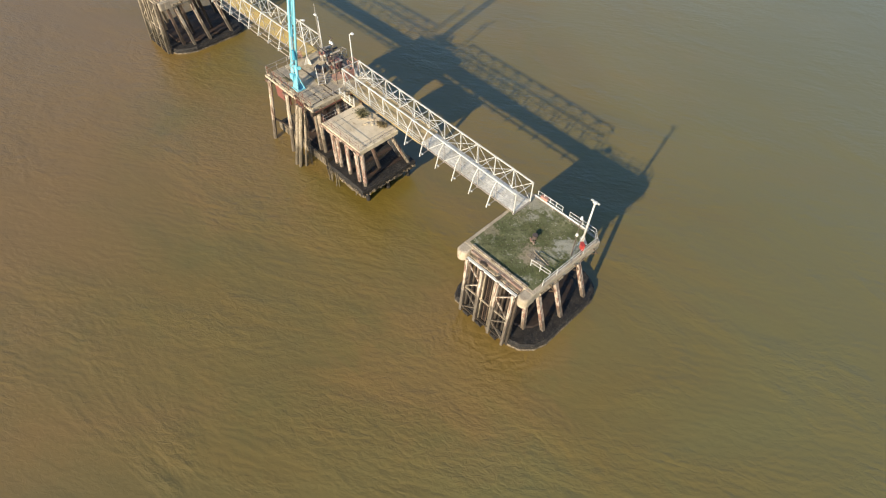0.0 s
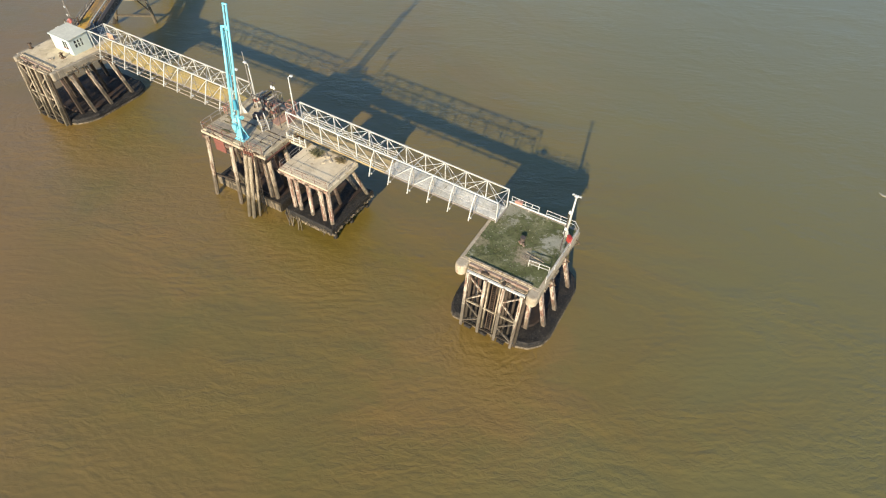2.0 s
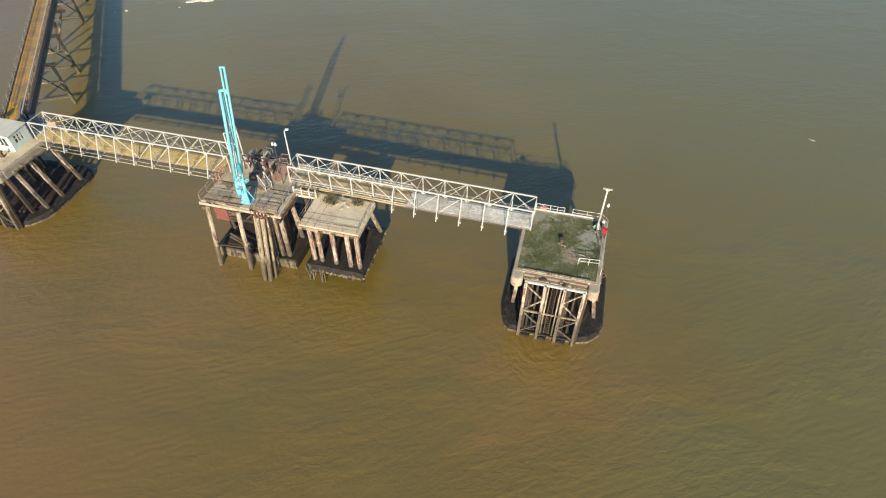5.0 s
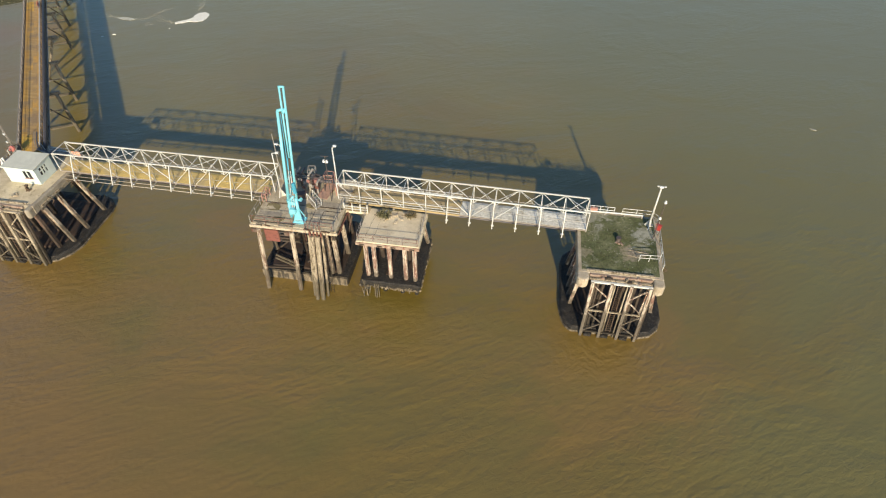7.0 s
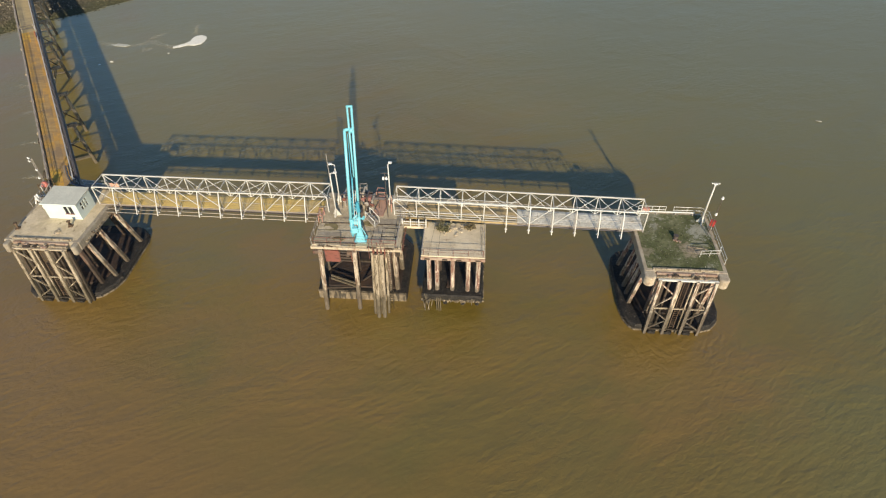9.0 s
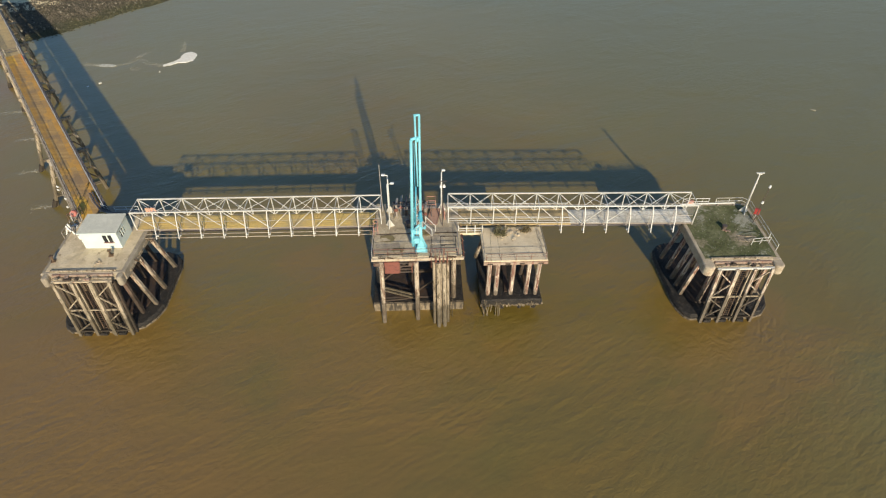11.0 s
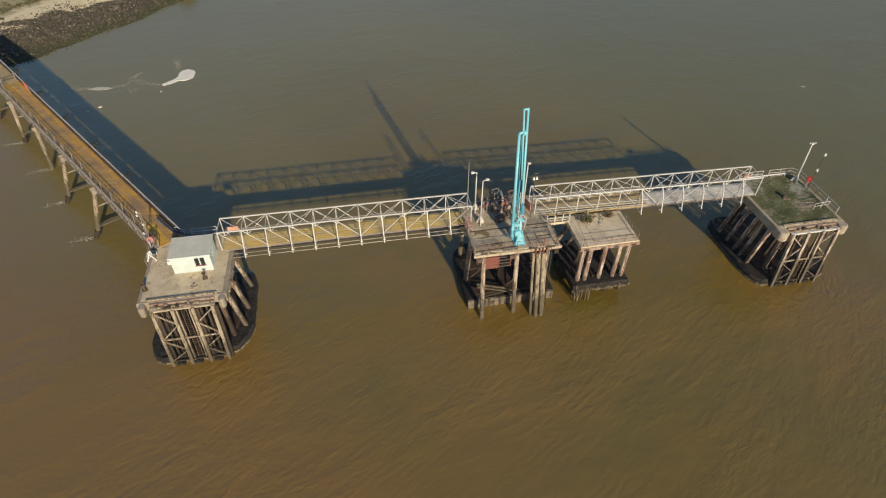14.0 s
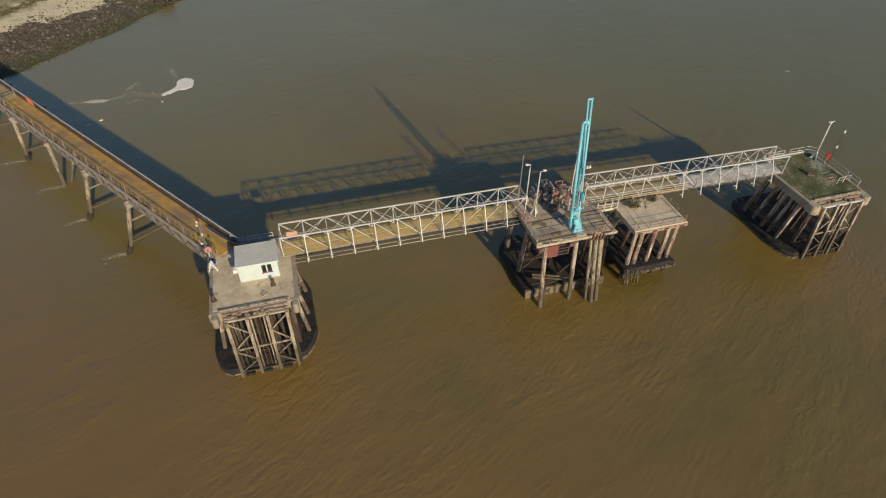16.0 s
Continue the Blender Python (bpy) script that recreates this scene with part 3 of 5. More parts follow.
def dolphin(name, label, at, deck_mat, edge_mat, block_mat, post_mat, fender_mat, nose):
    """A mooring dolphin: low pile cap, raking piles, thick deck with two rounded front noses, fender frame in front."""
    outline = CAP_SMALL if nose else CAP_OUTLINE
    top = thing(name, label, "dolphin", at, group="dolphins")
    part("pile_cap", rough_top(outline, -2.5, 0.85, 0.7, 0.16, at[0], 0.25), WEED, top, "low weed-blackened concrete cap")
    part("cap_rim", Shape().prism([(3.45 + (x - 3.45) * 1.012, 7.5 + (y - 7.5) * 1.012) for x, y in outline], -2.5, 0.24, 0.05), CAP_EDGE, top, "pale worn edge at the waterline")
    inner = [(cx * 0.72 + 0.95, cy * 0.72 + 2.2) for cx, cy in outline]
    part("silt", rough_top(inner, 0.5, 1.02, 0.9, 0.10, at[0] + 3, 0.12), SILT if nose else SILT_SHADED, top, "brown silt on the cap")
    for fx, fy, hx, hy in ((8.7, 4.4, 7.4, 3.4), (8.9, 7.3, 7.4, 6.1), (9.0, 11.4, 7.4, 9.9), (7.0, 3.0, 6.9, 2.3),
                           (-1.9, 4.4, -0.9, 3.4), (-2.1, 7.3, -0.9, 6.1), (-2.2, 11.4, -0.9, 9.9), (0.5, 3.0, 0.5, 2.3),
                           (2.2, 5.6, 2.4, 4.6), (5.0, 6.0, 4.8, 5.0), (2.0, 9.4, 2.4, 8.2), (5.2, 9.4, 4.8, 8.2), (1.0, 12.6, 1.6, 11.4), (5.6, 12.6, 5.0, 11.4)):
        # Inner columns take the darker concrete, coloured for the shade below the slab.
        pile(top, (fx - (0.45 if nose and fx > 8 else -0.5 if fx < 0 and not nose else 0), fy, 0.7), (hx, hy, 8.5), 0.30, PILE_SHADED if 0.8 < fx < (8 if nose else 6) else post_mat, 4)
    for y in (4.0, 7.2, 10.8):
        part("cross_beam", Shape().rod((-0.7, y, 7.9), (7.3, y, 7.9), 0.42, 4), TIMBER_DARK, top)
    deck = [(-1.75, 1.9), (7.95, 1.9), (8.3, 12.6), (7.9, 12.95), (-1.75, 12.95)]
    slab = part("deck_slab", Shape().prism(deck, 8.05, 9.2, 0.10), edge_mat, top, "thick concrete deck slab")
    for x0, x1 in ((-1.8 + nose * 0.8, -0.45 - nose), (6.75 + nose, 8.0 - nose * 0.5)):
        part("nose", rounded_nose(x0, x1, 2.2, 0.62 + nose, 7.75, 9.17), block_mat, top, "rounded pale concrete nose", smooth=False)
    part("deck_surface", rough_top([(-1.3, 2.35), (7.5, 2.35), (7.8, 12.5), (-1.3, 12.5)], 9.12, 9.235, 0.6, 0.03, at[0] + 5), deck_mat, top)
    for x0, x1, y, z, h, m in ((-0.35, 6.65, 1.72, 9.05, 0.30, PINK), (-0.3, 6.6, 1.30, 8.90, 0.16, TIMBER), (-0.2, 6.7, 0.92, 8.78, 0.22, WHITE_STEEL if nose == 0 else PALE)):
        part("front_beam", Shape().box(((x0 + x1) / 2, y, z), (x1 - x0, 0.24, h)), m, top)
    clutter = random.Random(int(at[0]) + 40)
    for i in range(9):
        x = clutter.uniform(-0.3, 6.3)
        part("beam_stub", Shape().box((x, clutter.choice((1.0, 1.35, 1.75)), clutter.uniform(8.95, 9.2)), (clutter.uniform(0.25, 0.9), 0.3, 0.2), rz=clutter.uniform(-6, 6)), (TIMBER, TIMBER_DARK, PINK)[i % 3], top)
    for y0, y1 in ((3.0, 6.5), (7.2, 10.4)):
        part("side_waling", Shape().rod((8.05, y0, 8.45), (8.2, y1, 8.45), 0.16, 4), TIMBER, top)
    for y in (4.4, 8.4, 11.6):
        part("hanger", Shape().line([(8.1, y, 8.9), (8.75, y + 0.1, 8.3), (8.1, y + 0.2, 7.6)], 0.06, 4), HOOK_BROWN, top)
    if not nose:
        for fy, hy in ((5.9, 4.8), (9.3, 8.0)):
            pile(top, (-1.55, fy, 0.7), (-0.9, hy, 8.5), 0.26, post_mat, 4)
        part("edge_pipe", Shape().rod((-0.9, 12.55, 9.55), (6.6, 12.6, 9.55), 0.10, 8), WHITE_STEEL, top, "white pipe along the shore-side deck edge")
        for x in (-0.6, 1.8, 4.2, 6.4):
            part("pipe_saddle", Shape().box((x, 12.58, 9.34), (0.16, 0.3, 0.3)), GREY_STEEL, top)
        part("edge_box", Shape().box((0.35, 12.7, 9.75), (0.9, 0.35, 0.5)), SALMON, top, "faded salmon steel box")
    part("kerb", Shape().box((3.1, 2.22, 9.31), (7.6, 0.22, 0.2)), TIMBER, top)
    # fender frame: four posts, rails, zigzag braces and a ladder
    xs = (0.0, 2.17, 4.33, 6.45)
    lean = lambda z: 0.75 * z / 8.8
    for x in xs:
        part("fender_post", Shape().rod((x, -0.05, -2.0), (x, lean(8.7), 8.85), 0.24, 4), fender_mat, top)
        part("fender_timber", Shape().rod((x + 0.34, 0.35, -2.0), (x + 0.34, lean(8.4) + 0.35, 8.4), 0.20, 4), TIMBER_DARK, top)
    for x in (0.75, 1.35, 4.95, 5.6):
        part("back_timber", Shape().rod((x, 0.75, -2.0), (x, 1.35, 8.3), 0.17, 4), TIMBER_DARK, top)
    for z in (0.75, 4.3):
        part("fender_rail", Shape().rod((-0.1, lean(z) + 0.12, z), (6.55, lean(z) + 0.12, z), 0.11, 4), TIMBER if z > 1 else TIMBER_DARK, top)
    for x0, x1 in ((0.0, 2.17), (6.45, 4.33)):
        for z0, z1 in ((8.5, 6.5), (6.5, 4.4), (4.2, 2.4), (2.4, 0.8)):
            a, b = (x0, x1) if z0 in (8.5, 4.2) else (x1, x0)
            part("brace", Shape().rod((a, lean(z0) + 0.05, z0), (b, lean(z1) + 0.05, z1), 0.095, 4), fender_mat, top)
    ladder = part("ladder", Shape().rod((2.95, 0.35, -1), (2.95, 1.05, 8.9), 0.045, 4).rod((3.5, 0.35, -1), (3.5, 1.05, 8.9), 0.045, 4), HOOK_BROWN, top)
    for i in range(26):
        z = 0.3 + 0.33 * i
        part("rung", Shape().rod((2.95, 0.42 + lean(z) * 0.8, z), (3.5, 0.42 + lean(z) * 0.8, z), 0.028, 4), HOOK_BROWN, ladder)
    for x in (2.55, 3.9):
        part("rubbing_strip", Shape().rod((x, 0.15, -1.5), (x, 0.85, 8.6), 0.11, 4), TIMBER, top)
    for x, z in ((0.9, 0.25), (2.9, 0.2), (5.2, 0.22)):
        part("weed_clump", rough_top([(x - .5, 0), (x + .4, -.05), (x + .5, .5), (x - .4, .5)], -1.0, z + 0.2, 0.3, 0.12, x), WEED, top)
    return top


D_AT, A_AT = (0.0, 0.0, 0.0), (-78.65, 0.6, -0.05)
dolphin("mooring_dolphin", "concrete mooring dolphin with moss-green deck on raking piles", D_AT, MOSS, PALE, PALE, PILE_RED, FENDER_STEEL, 0.0)
dolphin("mooring_dolphin", "concrete mooring dolphin with bare beige deck carrying a hut", A_AT, DECK, CONCRETE, CONCRETE, PILE, TIMBER, 0.35)

# ---- loading platform ----
def loading_platform():
    top = thing("loading_platform", "concrete loading platform on tall piles beside the blue crane", "platform", (-41.85, 3.0, 0))
    W, L = 11.0, 10.6
    part("pile_cap", rough_top([(-0.3, 0.75), (11.5, 0.75), (11.5, 10.2), (9.8, 11.9), (1.2, 11.9), (-0.3, 10.2)], -2.5, 1.3, 0.7, 0.10, 4, 0.1), WEED, top)
    part("cap_face", Shape().box((5.6, 0.58, 0.4), (11.6, 0.3, 1.9)), CAP_EDGE, top, "stained front face of the cap")
    part("silt", rough_top([(0.6, 1.4), (10.6, 1.4), (10.6, 9.6), (0.6, 9.6)], 0.9, 1.45, 0.9, 0.10, 6, 0.1), SILT, top)
    part("deck_slab", Shape().prism([(0.3, 0.25), (11.05, 0.25), (11.05, L), (0.3, L)], 9.2, 9.85, 0.06), PLANKED, top, "stained concrete deck slab")
    part("edge_beam", Shape().box((5.7, 0.12, 9.56), (11.1, 0.24, 0.36)), PALE, top)
    for x, h in ((7.3, 10.7), (7.75, 11.4), (8.3, 11.1), (8.75, 11.5), (9.2, 10.9)):
        part("guide_rod", Shape().rod((x, -0.2, 8.3), (x + 0.04, -0.12, h), 0.032, 6), RUST, top)
    for x in (0.7, 5.0, 8.6, 10.7):
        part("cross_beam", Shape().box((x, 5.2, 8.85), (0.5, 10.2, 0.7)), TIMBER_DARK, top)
    for fx, fy, hx, hy in ((1.2, -1.7, 1.3, -0.1), (5.5, -1.3, 5.5, -0.1)):
        pile(top, (fx, fy, -2.2), (hx, hy, 9.3), 0.29, PILE, 8)
    for fx, fy, hx, hy, r in ((8.2, -2.85, 8.15, -0.3, 0.26), (8.95, -2.75, 8.85, -0.25, 0.27), (8.6, -2.2, 8.55, 0.05, 0.21), (7.65, -2.2, 7.65, 0.0, 0.18), (9.4, -2.0, 9.3, 0.1, 0.17)):
        part("fender_column", Shape().rod((fx, fy, -2.2), (hx, hy, 9.2), r, 8), TIMBER, top)
    for fx, fy in ((0.3, 4.6), (4.6, 4.6), (9.6, 4.0), (9.3, 1.4), (10.2, 1.5), (0.5, 9.5), (5.0, 9.5), (9.8, 9.3), (2.6, 7.2), (7.4, 7.2), (10.4, 5.2)):
        pile(top, (fx, fy, 0.9), (fx * 0.96 + 0.3, fy - 0.9 if fy > 2 else fy, 9.3), 0.32, PILE_SHADED if 2 < fx < 10.3 and fy > 3.5 else PILE, 8)
    for dy, dz in ((0.0, 0.0), (0.25, 0.3)):
        part("waling", Shape().rod((1.3, 2.0 + dy, 2.2 + dz), (5.4, 0.6 + dy, 2.1 + dz), 0.14, 4), TIMBER, top)
    part("waling", Shape().rod((0.6, 4.4, 3.4), (9.6, 4.2, 3.4), 0.2, 4), TIMBER_DARK, top)
    part("panel", Shape().box((2.5, 0.5, 7.85), (1.75, 0.18, 1.9)), FADED_PANEL, top, "rust-red steel panel under the deck")
    for z in (7.1, 7.6, 8.1, 8.6):
        part("louvre_bar", Shape().box((4.2, 0.5, z), (1.6, 0.16, 0.14)), DARK_STEEL, top)
    for x in (3.45, 4.95):
        part("louvre_post", Shape().box((x, 0.5, 7.85), (0.12, 0.2, 1.7)), RUST, top)
    for x in (7.9, 8.35, 8.8, 9.25):
        part("chafing_block", Shape().box((x, -0.1, 9.45), (0.16, 0.22, 0.7), rx=8), RUST, top)
    lad = part("ladder", Shape().rod((9.55, -0.9, -0.5), (9.5, -0.15, 9.8), 0.04, 4).rod((9.95, -0.9, -0.5), (9.9, -0.15, 9.8), 0.04, 4), TIMBER_DARK, top)
    for i in range(24):
        z = 0.4 + i * 0.38
        y = -0.84 + z * 0.072
        part("rung", Shape().rod((9.55, y, z), (9.93, y, z), 0.025, 4), TIMBER_DARK, lad)
    # ragged pipework, hangers and bracing below the deck
    for x, y, z in ((1.8, 1.6, 8.4), (4.2, 2.4, 8.2), (6.4, 1.4, 8.3)):
        part("hanger", Shape().line([(x, y, 9.2), (x, y, z), (x + 1.3, y, z), (x + 1.3, y, 9.2)], 0.07, 4), HOOK_BROWN, top)
    part("lower_pipe", Shape().rod((0.6, 1.7, 7.7), (10.4, 1.9, 7.6), 0.10, 8), PIPE_STEEL, top)
    for a, b in (((0.9, -0.9, 3.4), (4.9, 1.4, 1.4)), ((5.2, 2.6, 1.2), (9.5, 2.2, 5.6)), ((0.5, 4.6, 1.2), (4.6, 4.4, 5.4)), ((9.8, 4.5, 1.2), (10.3, 8.8, 5.0)), ((0.4, 4.9, 5.2), (0.5, 9.0, 1.4))):
        part("brace", Shape().rod(a, b, 0.15, 4), PILE_SHADED, top)
    for x in (0.9, 5.1):
        part("headstock", Shape().box((x, -0.02, 9.05), (1.0, 0.5, 0.45)), PILE_SHADED, top)
    for y in (1.4, 3.6, 5.9, 8.2):
        part("edge_bracket", Shape().line([(11.1, y, 9.7), (11.45, y + 0.1, 9.2), (11.05, y + 0.2, 8.6)], 0.06, 4), HOOK_BROWN, top)
    part("edge_rail", Shape().rod((11.3, 0.4, 9.3), (11.3, 9.4, 9.25), 0.09, 4), RUST, top)
    ragged = random.Random(14)
    for i in range(16):
        x = ragged.uniform(0.4, 10.9)
        part("edge_debris", Shape().box((x, ragged.uniform(0.0, 0.35), ragged.uniform(9.72, 9.9)), (ragged.uniform(0.2, 0.9), 0.18, ragged.uniform(0.08, 0.2)), rz=ragged.uniform(-15, 15), ry=ragged.uniform(-5, 5)), (TIMBER, TIMBER_DARK, HOOK_BROWN, CONCRETE)[i % 4], top)
    # boards and cover plates on the deck
    for i, (x, y, w, d) in enumerate(((2.0, 1.1, 3.2, 0.5), (2.1, 2.2, 3.0, 0.7), (1.6, 3.4, 2.2, 0.6), (8.0, 1.4, 1.5, 1.3), (9.7, 1.5, 1.4, 1.4), (8.1, 3.2, 1.6, 1.5), (9.8, 3.3, 1.4, 1.6), (8.9, 5.0, 2.6, 0.9), (2.6, 5.0, 2.8, 0.8))):
        part("cover_plate", Shape().box((x, y, 9.87), (w, d, 0.06), rz=(i % 3 - 1) * 1.2), CONCRETE if i % 2 else PLANKED, top)
    for x0, y0, x1, y1 in ((7.45, 0.9, 7.45, 3.6), (8.55, 3.7, 10.6, 3.8), (8.55, 0.7, 8.55, 3.7), (10.4, 0.7, 10.4, 3.8), (8.6, 2.1, 10.4, 2.15), (6.4, 4.4, 10.7, 4.5)):
        part("joint_strip", Shape().box(((x0 + x1) / 2, (y0 + y1) / 2, 9.88), (abs(x1 - x0) + 0.06, abs(y1 - y0) + 0.06, 0.05)), TIMBER_DARK, top)
    for x, y, r, k in ((1.9, 3.6, 1.0, 3), (3.4, 1.4, 0.7, 5), (6.9, 4.6, 0.9, 8)):
        ring = [(x + r * math.cos(a * 0.785) * (1 + 0.3 * math.sin(a * k)), y + r * 0.7 * math.sin(a * 0.785)) for a in range(8)]
        part("silt_patch", rough_top(ring, 9.80, 9.895, 0.3, 0.05, k), MOSS_DRY, top, "dry mossy silt on the deck")
    for y in (0.55, 4.3):
        part("pipe_run", Shape().rod((0.6, y, 9.92), (5.8, y + 0.1, 9.92), 0.045, 6), TIMBER_DARK, top)
    return top


loading = loading_platform()


def small_platform():
    top = thing("service_platform", "small concrete platform on inward raking piles with dry shrubs", "platform", (-28.2, 2.65, 0))
    part("pile_cap", rough_top([(-0.05, -0.3), (7.75, -0.3), (7.75, 8.9), (-0.05, 8.9)], 1.75, 2.72, 0.6, 0.10, 11, 0.15), WEED, top, "black weed-covered cap raised above the water")
    fringe = Shape()
    edge = random.Random(12)
    for i in range(70):
        u = i / 70
        x, y = (-0.05 + u * 2 * 7.8, -0.36) if u < 0.5 else (7.8, -0.3 + (u - 0.5) * 2 * 9.2)
        k = edge.uniform(0.08, 0.2)
        fringe.box((x, y, edge.uniform(1.72, 2.0)), (k * 1.5, k, k * edge.uniform(1.2, 2.6)), rz=edge.uniform(0, 90), rx=edge.uniform(-20, 20))
    part("crust", fringe, CAP_EDGE, top, "pale crust along the cap's lower edge")
    # Stub piles get the near-black weed colour for the shade beneath the cap.
    for x in (0.6, 2.9, 5.2, 7.1):
        for y in (0.9, 4.4, 8.0):
            part("stub_pile", Shape().rod((x, y, -2.2), (x, y, 1.8), 0.3, 8), WEED, top)
    part("slab", Shape().prism([(0, 0), (7.75, 0), (7.75, 6.2), (0, 6.2)], 8.75, 9.36, 0.05), TAN, top, "pale concrete deck slab")
    part("edge_beam", Shape().box((3.87, -0.06, 9.0), (7.8, 0.16, 0.42)), PINK, top)
    for x in (0.86, 1.87, 3.82, 5.77, 7.0):
        pile(top, (x, 0.82, 2.6), (x, 0.75, 8.9), 0.29, PILE_RED, 8)
    for x in (0.75, 2.9, 4.6, 6.9):
        part("notch", Shape().box((x, -0.15, 8.98), (0.62, 0.1, 0.2)), TIMBER_DARK, top)
    for x, fx in ((0.6, -0.1), (2.6, 2.2), (5.2, 5.6), (7.2, 7.4)):
        pile(top, (fx, 8.0, 2.6), (x, 5.3, 8.9), 0.29, PILE, 8)
    for x in (2.0, 5.6):
        pile(top, (x, 4.4, 2.6), (x, 3.0, 8.9), 0.29, PILE_SHADED, 8)
    for x in (0.8, 3.0, 5.6):
        part("cap_strip", Shape().box((x + 0.5, 4.6, 2.78), (0.5, 7.0, 0.2), rz=-3), SILT, top)
    tangle = random.Random(8)
    for i in range(6):
        x = tangle.uniform(0.2, 2.2)
        part("broken_timber", Shape().rod((x, tangle.uniform(-0.9, -0.4), tangle.uniform(-1.2, 1.0)), (x + tangle.uniform(-0.9, 0.9), tangle.uniform(-0.5, 0.2), tangle.uniform(2.0, 2.9)), 0.07, 4), TIMBER if i % 2 else CAP_EDGE, top)
    # cables and cracks that wander over the deck
    rnd = random.Random(21)
    for x0, y0, x1, y1 in ((0.9, 0.2, 1.3, 5.4), (2.0, 0.2, 2.1, 4.4), (2.2, 1.0, 7.4, 1.25), (7.3, 0.6, 7.2, 5.6)):
        pts = []
        for i in range(9):
            u = i / 8
            pts.append((x0 + (x1 - x0) * u + rnd.uniform(-0.05, 0.05), y0 + (y1 - y0) * u + rnd.uniform(-0.04, 0.04), 9.372))
        part("cable", Shape().line(pts, 0.015, 4), TIMBER_DARK, top)
    for x in (1.9, 2.4, 6.4):
        part("hanging_timber", Shape().rod((x, -0.45, -1.5 if x < 6 else 1.3), (x, -0.38, 2.4), 0.07, 4), TIMBER, top)
    return top


small_platform()


# ---- footbridges ----
def footbridge(label, a, b, z0, z1, wide, panels, decks, outrigged=lambda i: True, rails_to=0.0, tilt=0.0, bend=0.0, bare=0):
    """A box-truss footbridge from a to b (its river side), with raking outriggers that carry pipes; tilt: how far its end b stands above a."""
    a, b = Vector(a), Vector(b)
    L, rz = (b - a).length, math.degrees(math.atan2(b.y - a.y, b.x - a.x))
    top = thing("footbridge", label, "footbridge", (a.x, a.y, z0 - 0.3), rz, "footbridges")
    top.matrix_world = pose(a.x, a.y, z0 - 0.3, 0, -math.degrees(math.atan2(tilt, L)), rz)
    h = z1 - z0
    k = L / panels
    zb = 0.3
    zt = zb + h
    for y in (0, wide):
        part("top_chord", Shape().rod((0, y, zt), (L, y, zt), 0.10, 4), WHITE_STEEL, top)
        part("bottom_chord", Shape().rod((0, y, zb), (L, y, zb), 0.09, 4), GREY_STEEL, top)
        part("handrail", Shape().rod((0.2, y + (0.16 if y == 0 else -0.16), zb + 1.1), (L - 0.2, y + (0.16 if y == 0 else -0.16), zb + 1.1), 0.03, 6), GREY_STEEL, top)
        for i in range(panels + 1):
            slim = y == 0 and 0 < i < panels and outrigged(i)
            part("upright", Shape().rod((i * k, y, zb), (i * k, y, zt), 0.04 if slim else 0.075, 4), GREY_STEEL if slim else WHITE_STEEL, top)
        for i in range(panels):
            up = (i < panels / 2)
            p, q = ((i * k, zt), ((i + 1) * k, zb)) if up else (((i + 1) * k, zt), (i * k, zb))
            if y == wide or bare == 0 or i < bare:
                part("diagonal", Shape().rod((p[0], y, p[1]), (q[0], y, q[1]), 0.05 if y == wide else 0.042, 4), WHITE_STEEL, top)
            if i == panels // 2:
                part("diagonal", Shape().rod(((i) * k, y, zt), ((i + 1) * k, y, zb), 0.06, 4), WHITE_STEEL, top)
            elif y == wide:
                part("light_diagonal", Shape().rod((q[0], y, zt), (p[0], y, zb), 0.036, 4), WHITE_STEEL, top)
    for i in range(panels + 1):
        part("floor_beam", Shape().rod((i * k, -0.1, zb - 0.12), (i * k, wide + 0.1, zb - 0.12), 0.12, 4), GREY_STEEL, top)
        part("top_strut", Shape().rod((i * k, 0, zt), (i * k, wide, zt), 0.045, 4), WHITE_STEEL, top)
    for i in range(panels):
        y0, y1 = (0, wide) if i % 2 else (wide, 0)
        part("top_lacing", Shape().rod((i * k, y0, zt), ((i + 1) * k, y1, zt), 0.034, 4), WHITE_STEEL, top)
    boards = 6
    bw = (wide - 0.1) / boards
    for f0, f1, mat, nm in decks:
        n = max(1, round((f1 - f0) * L / 2.86))
        step = (f1 - f0) * L / n
        for i in range(n):
            for j in range(boards):
                s = Shape().box((f0 * L + (i + 0.5) * step, 0.05 + (j + 0.5) * bw, zb + 0.05 + 0.012 * ((i * 7 + j * 3) % 3)), (step - 0.03, bw - 0.025, 0.07))
                part("board", s, mat, top, nm)
    for i in range(1, panels):
        if outrigged(i):
            x = i * k
            part("outrigger", Shape().line([(x, 0, zt), (x, -0.48 - bend, zt - h * 0.34), (x, -1.42, zb - 0.38)], 0.075, 4), WHITE_STEEL, top)
            part("outrigger_strut", Shape().rod((x, -1.38, zb - 0.28), (x, 0.1, zb - 0.14), 0.045, 4), GREY_STEEL, top)
            part("clamp", Shape().box((x, -1.0, zb - 0.16), (0.34, 0.16, 0.14)), WHITE_STEEL, top)
    if rails_to:
        for y, out in ((-0.05, -1), (wide + 0.05, 1)):
            for zz, r in ((0.32, 0.04), (0.7, 0.04), (1.1, 0.05)):
                part("side_rail", Shape().rod((0.1, y + 0.06 * out, zb + zz), (rails_to * L, y + 0.06 * out, zb + zz), r, 4), WHITE_STEEL, top)
            part("toe_board", Shape().box((rails_to * L / 2, y + 0.05 * out, zb + 0.02), (rails_to * L, 0.05, 0.24)), DULL_WALK, top, "dull ochre toe board")
    pipes = [(0.5, zb - 0.68, 0.10, PIPE_STEEL)]
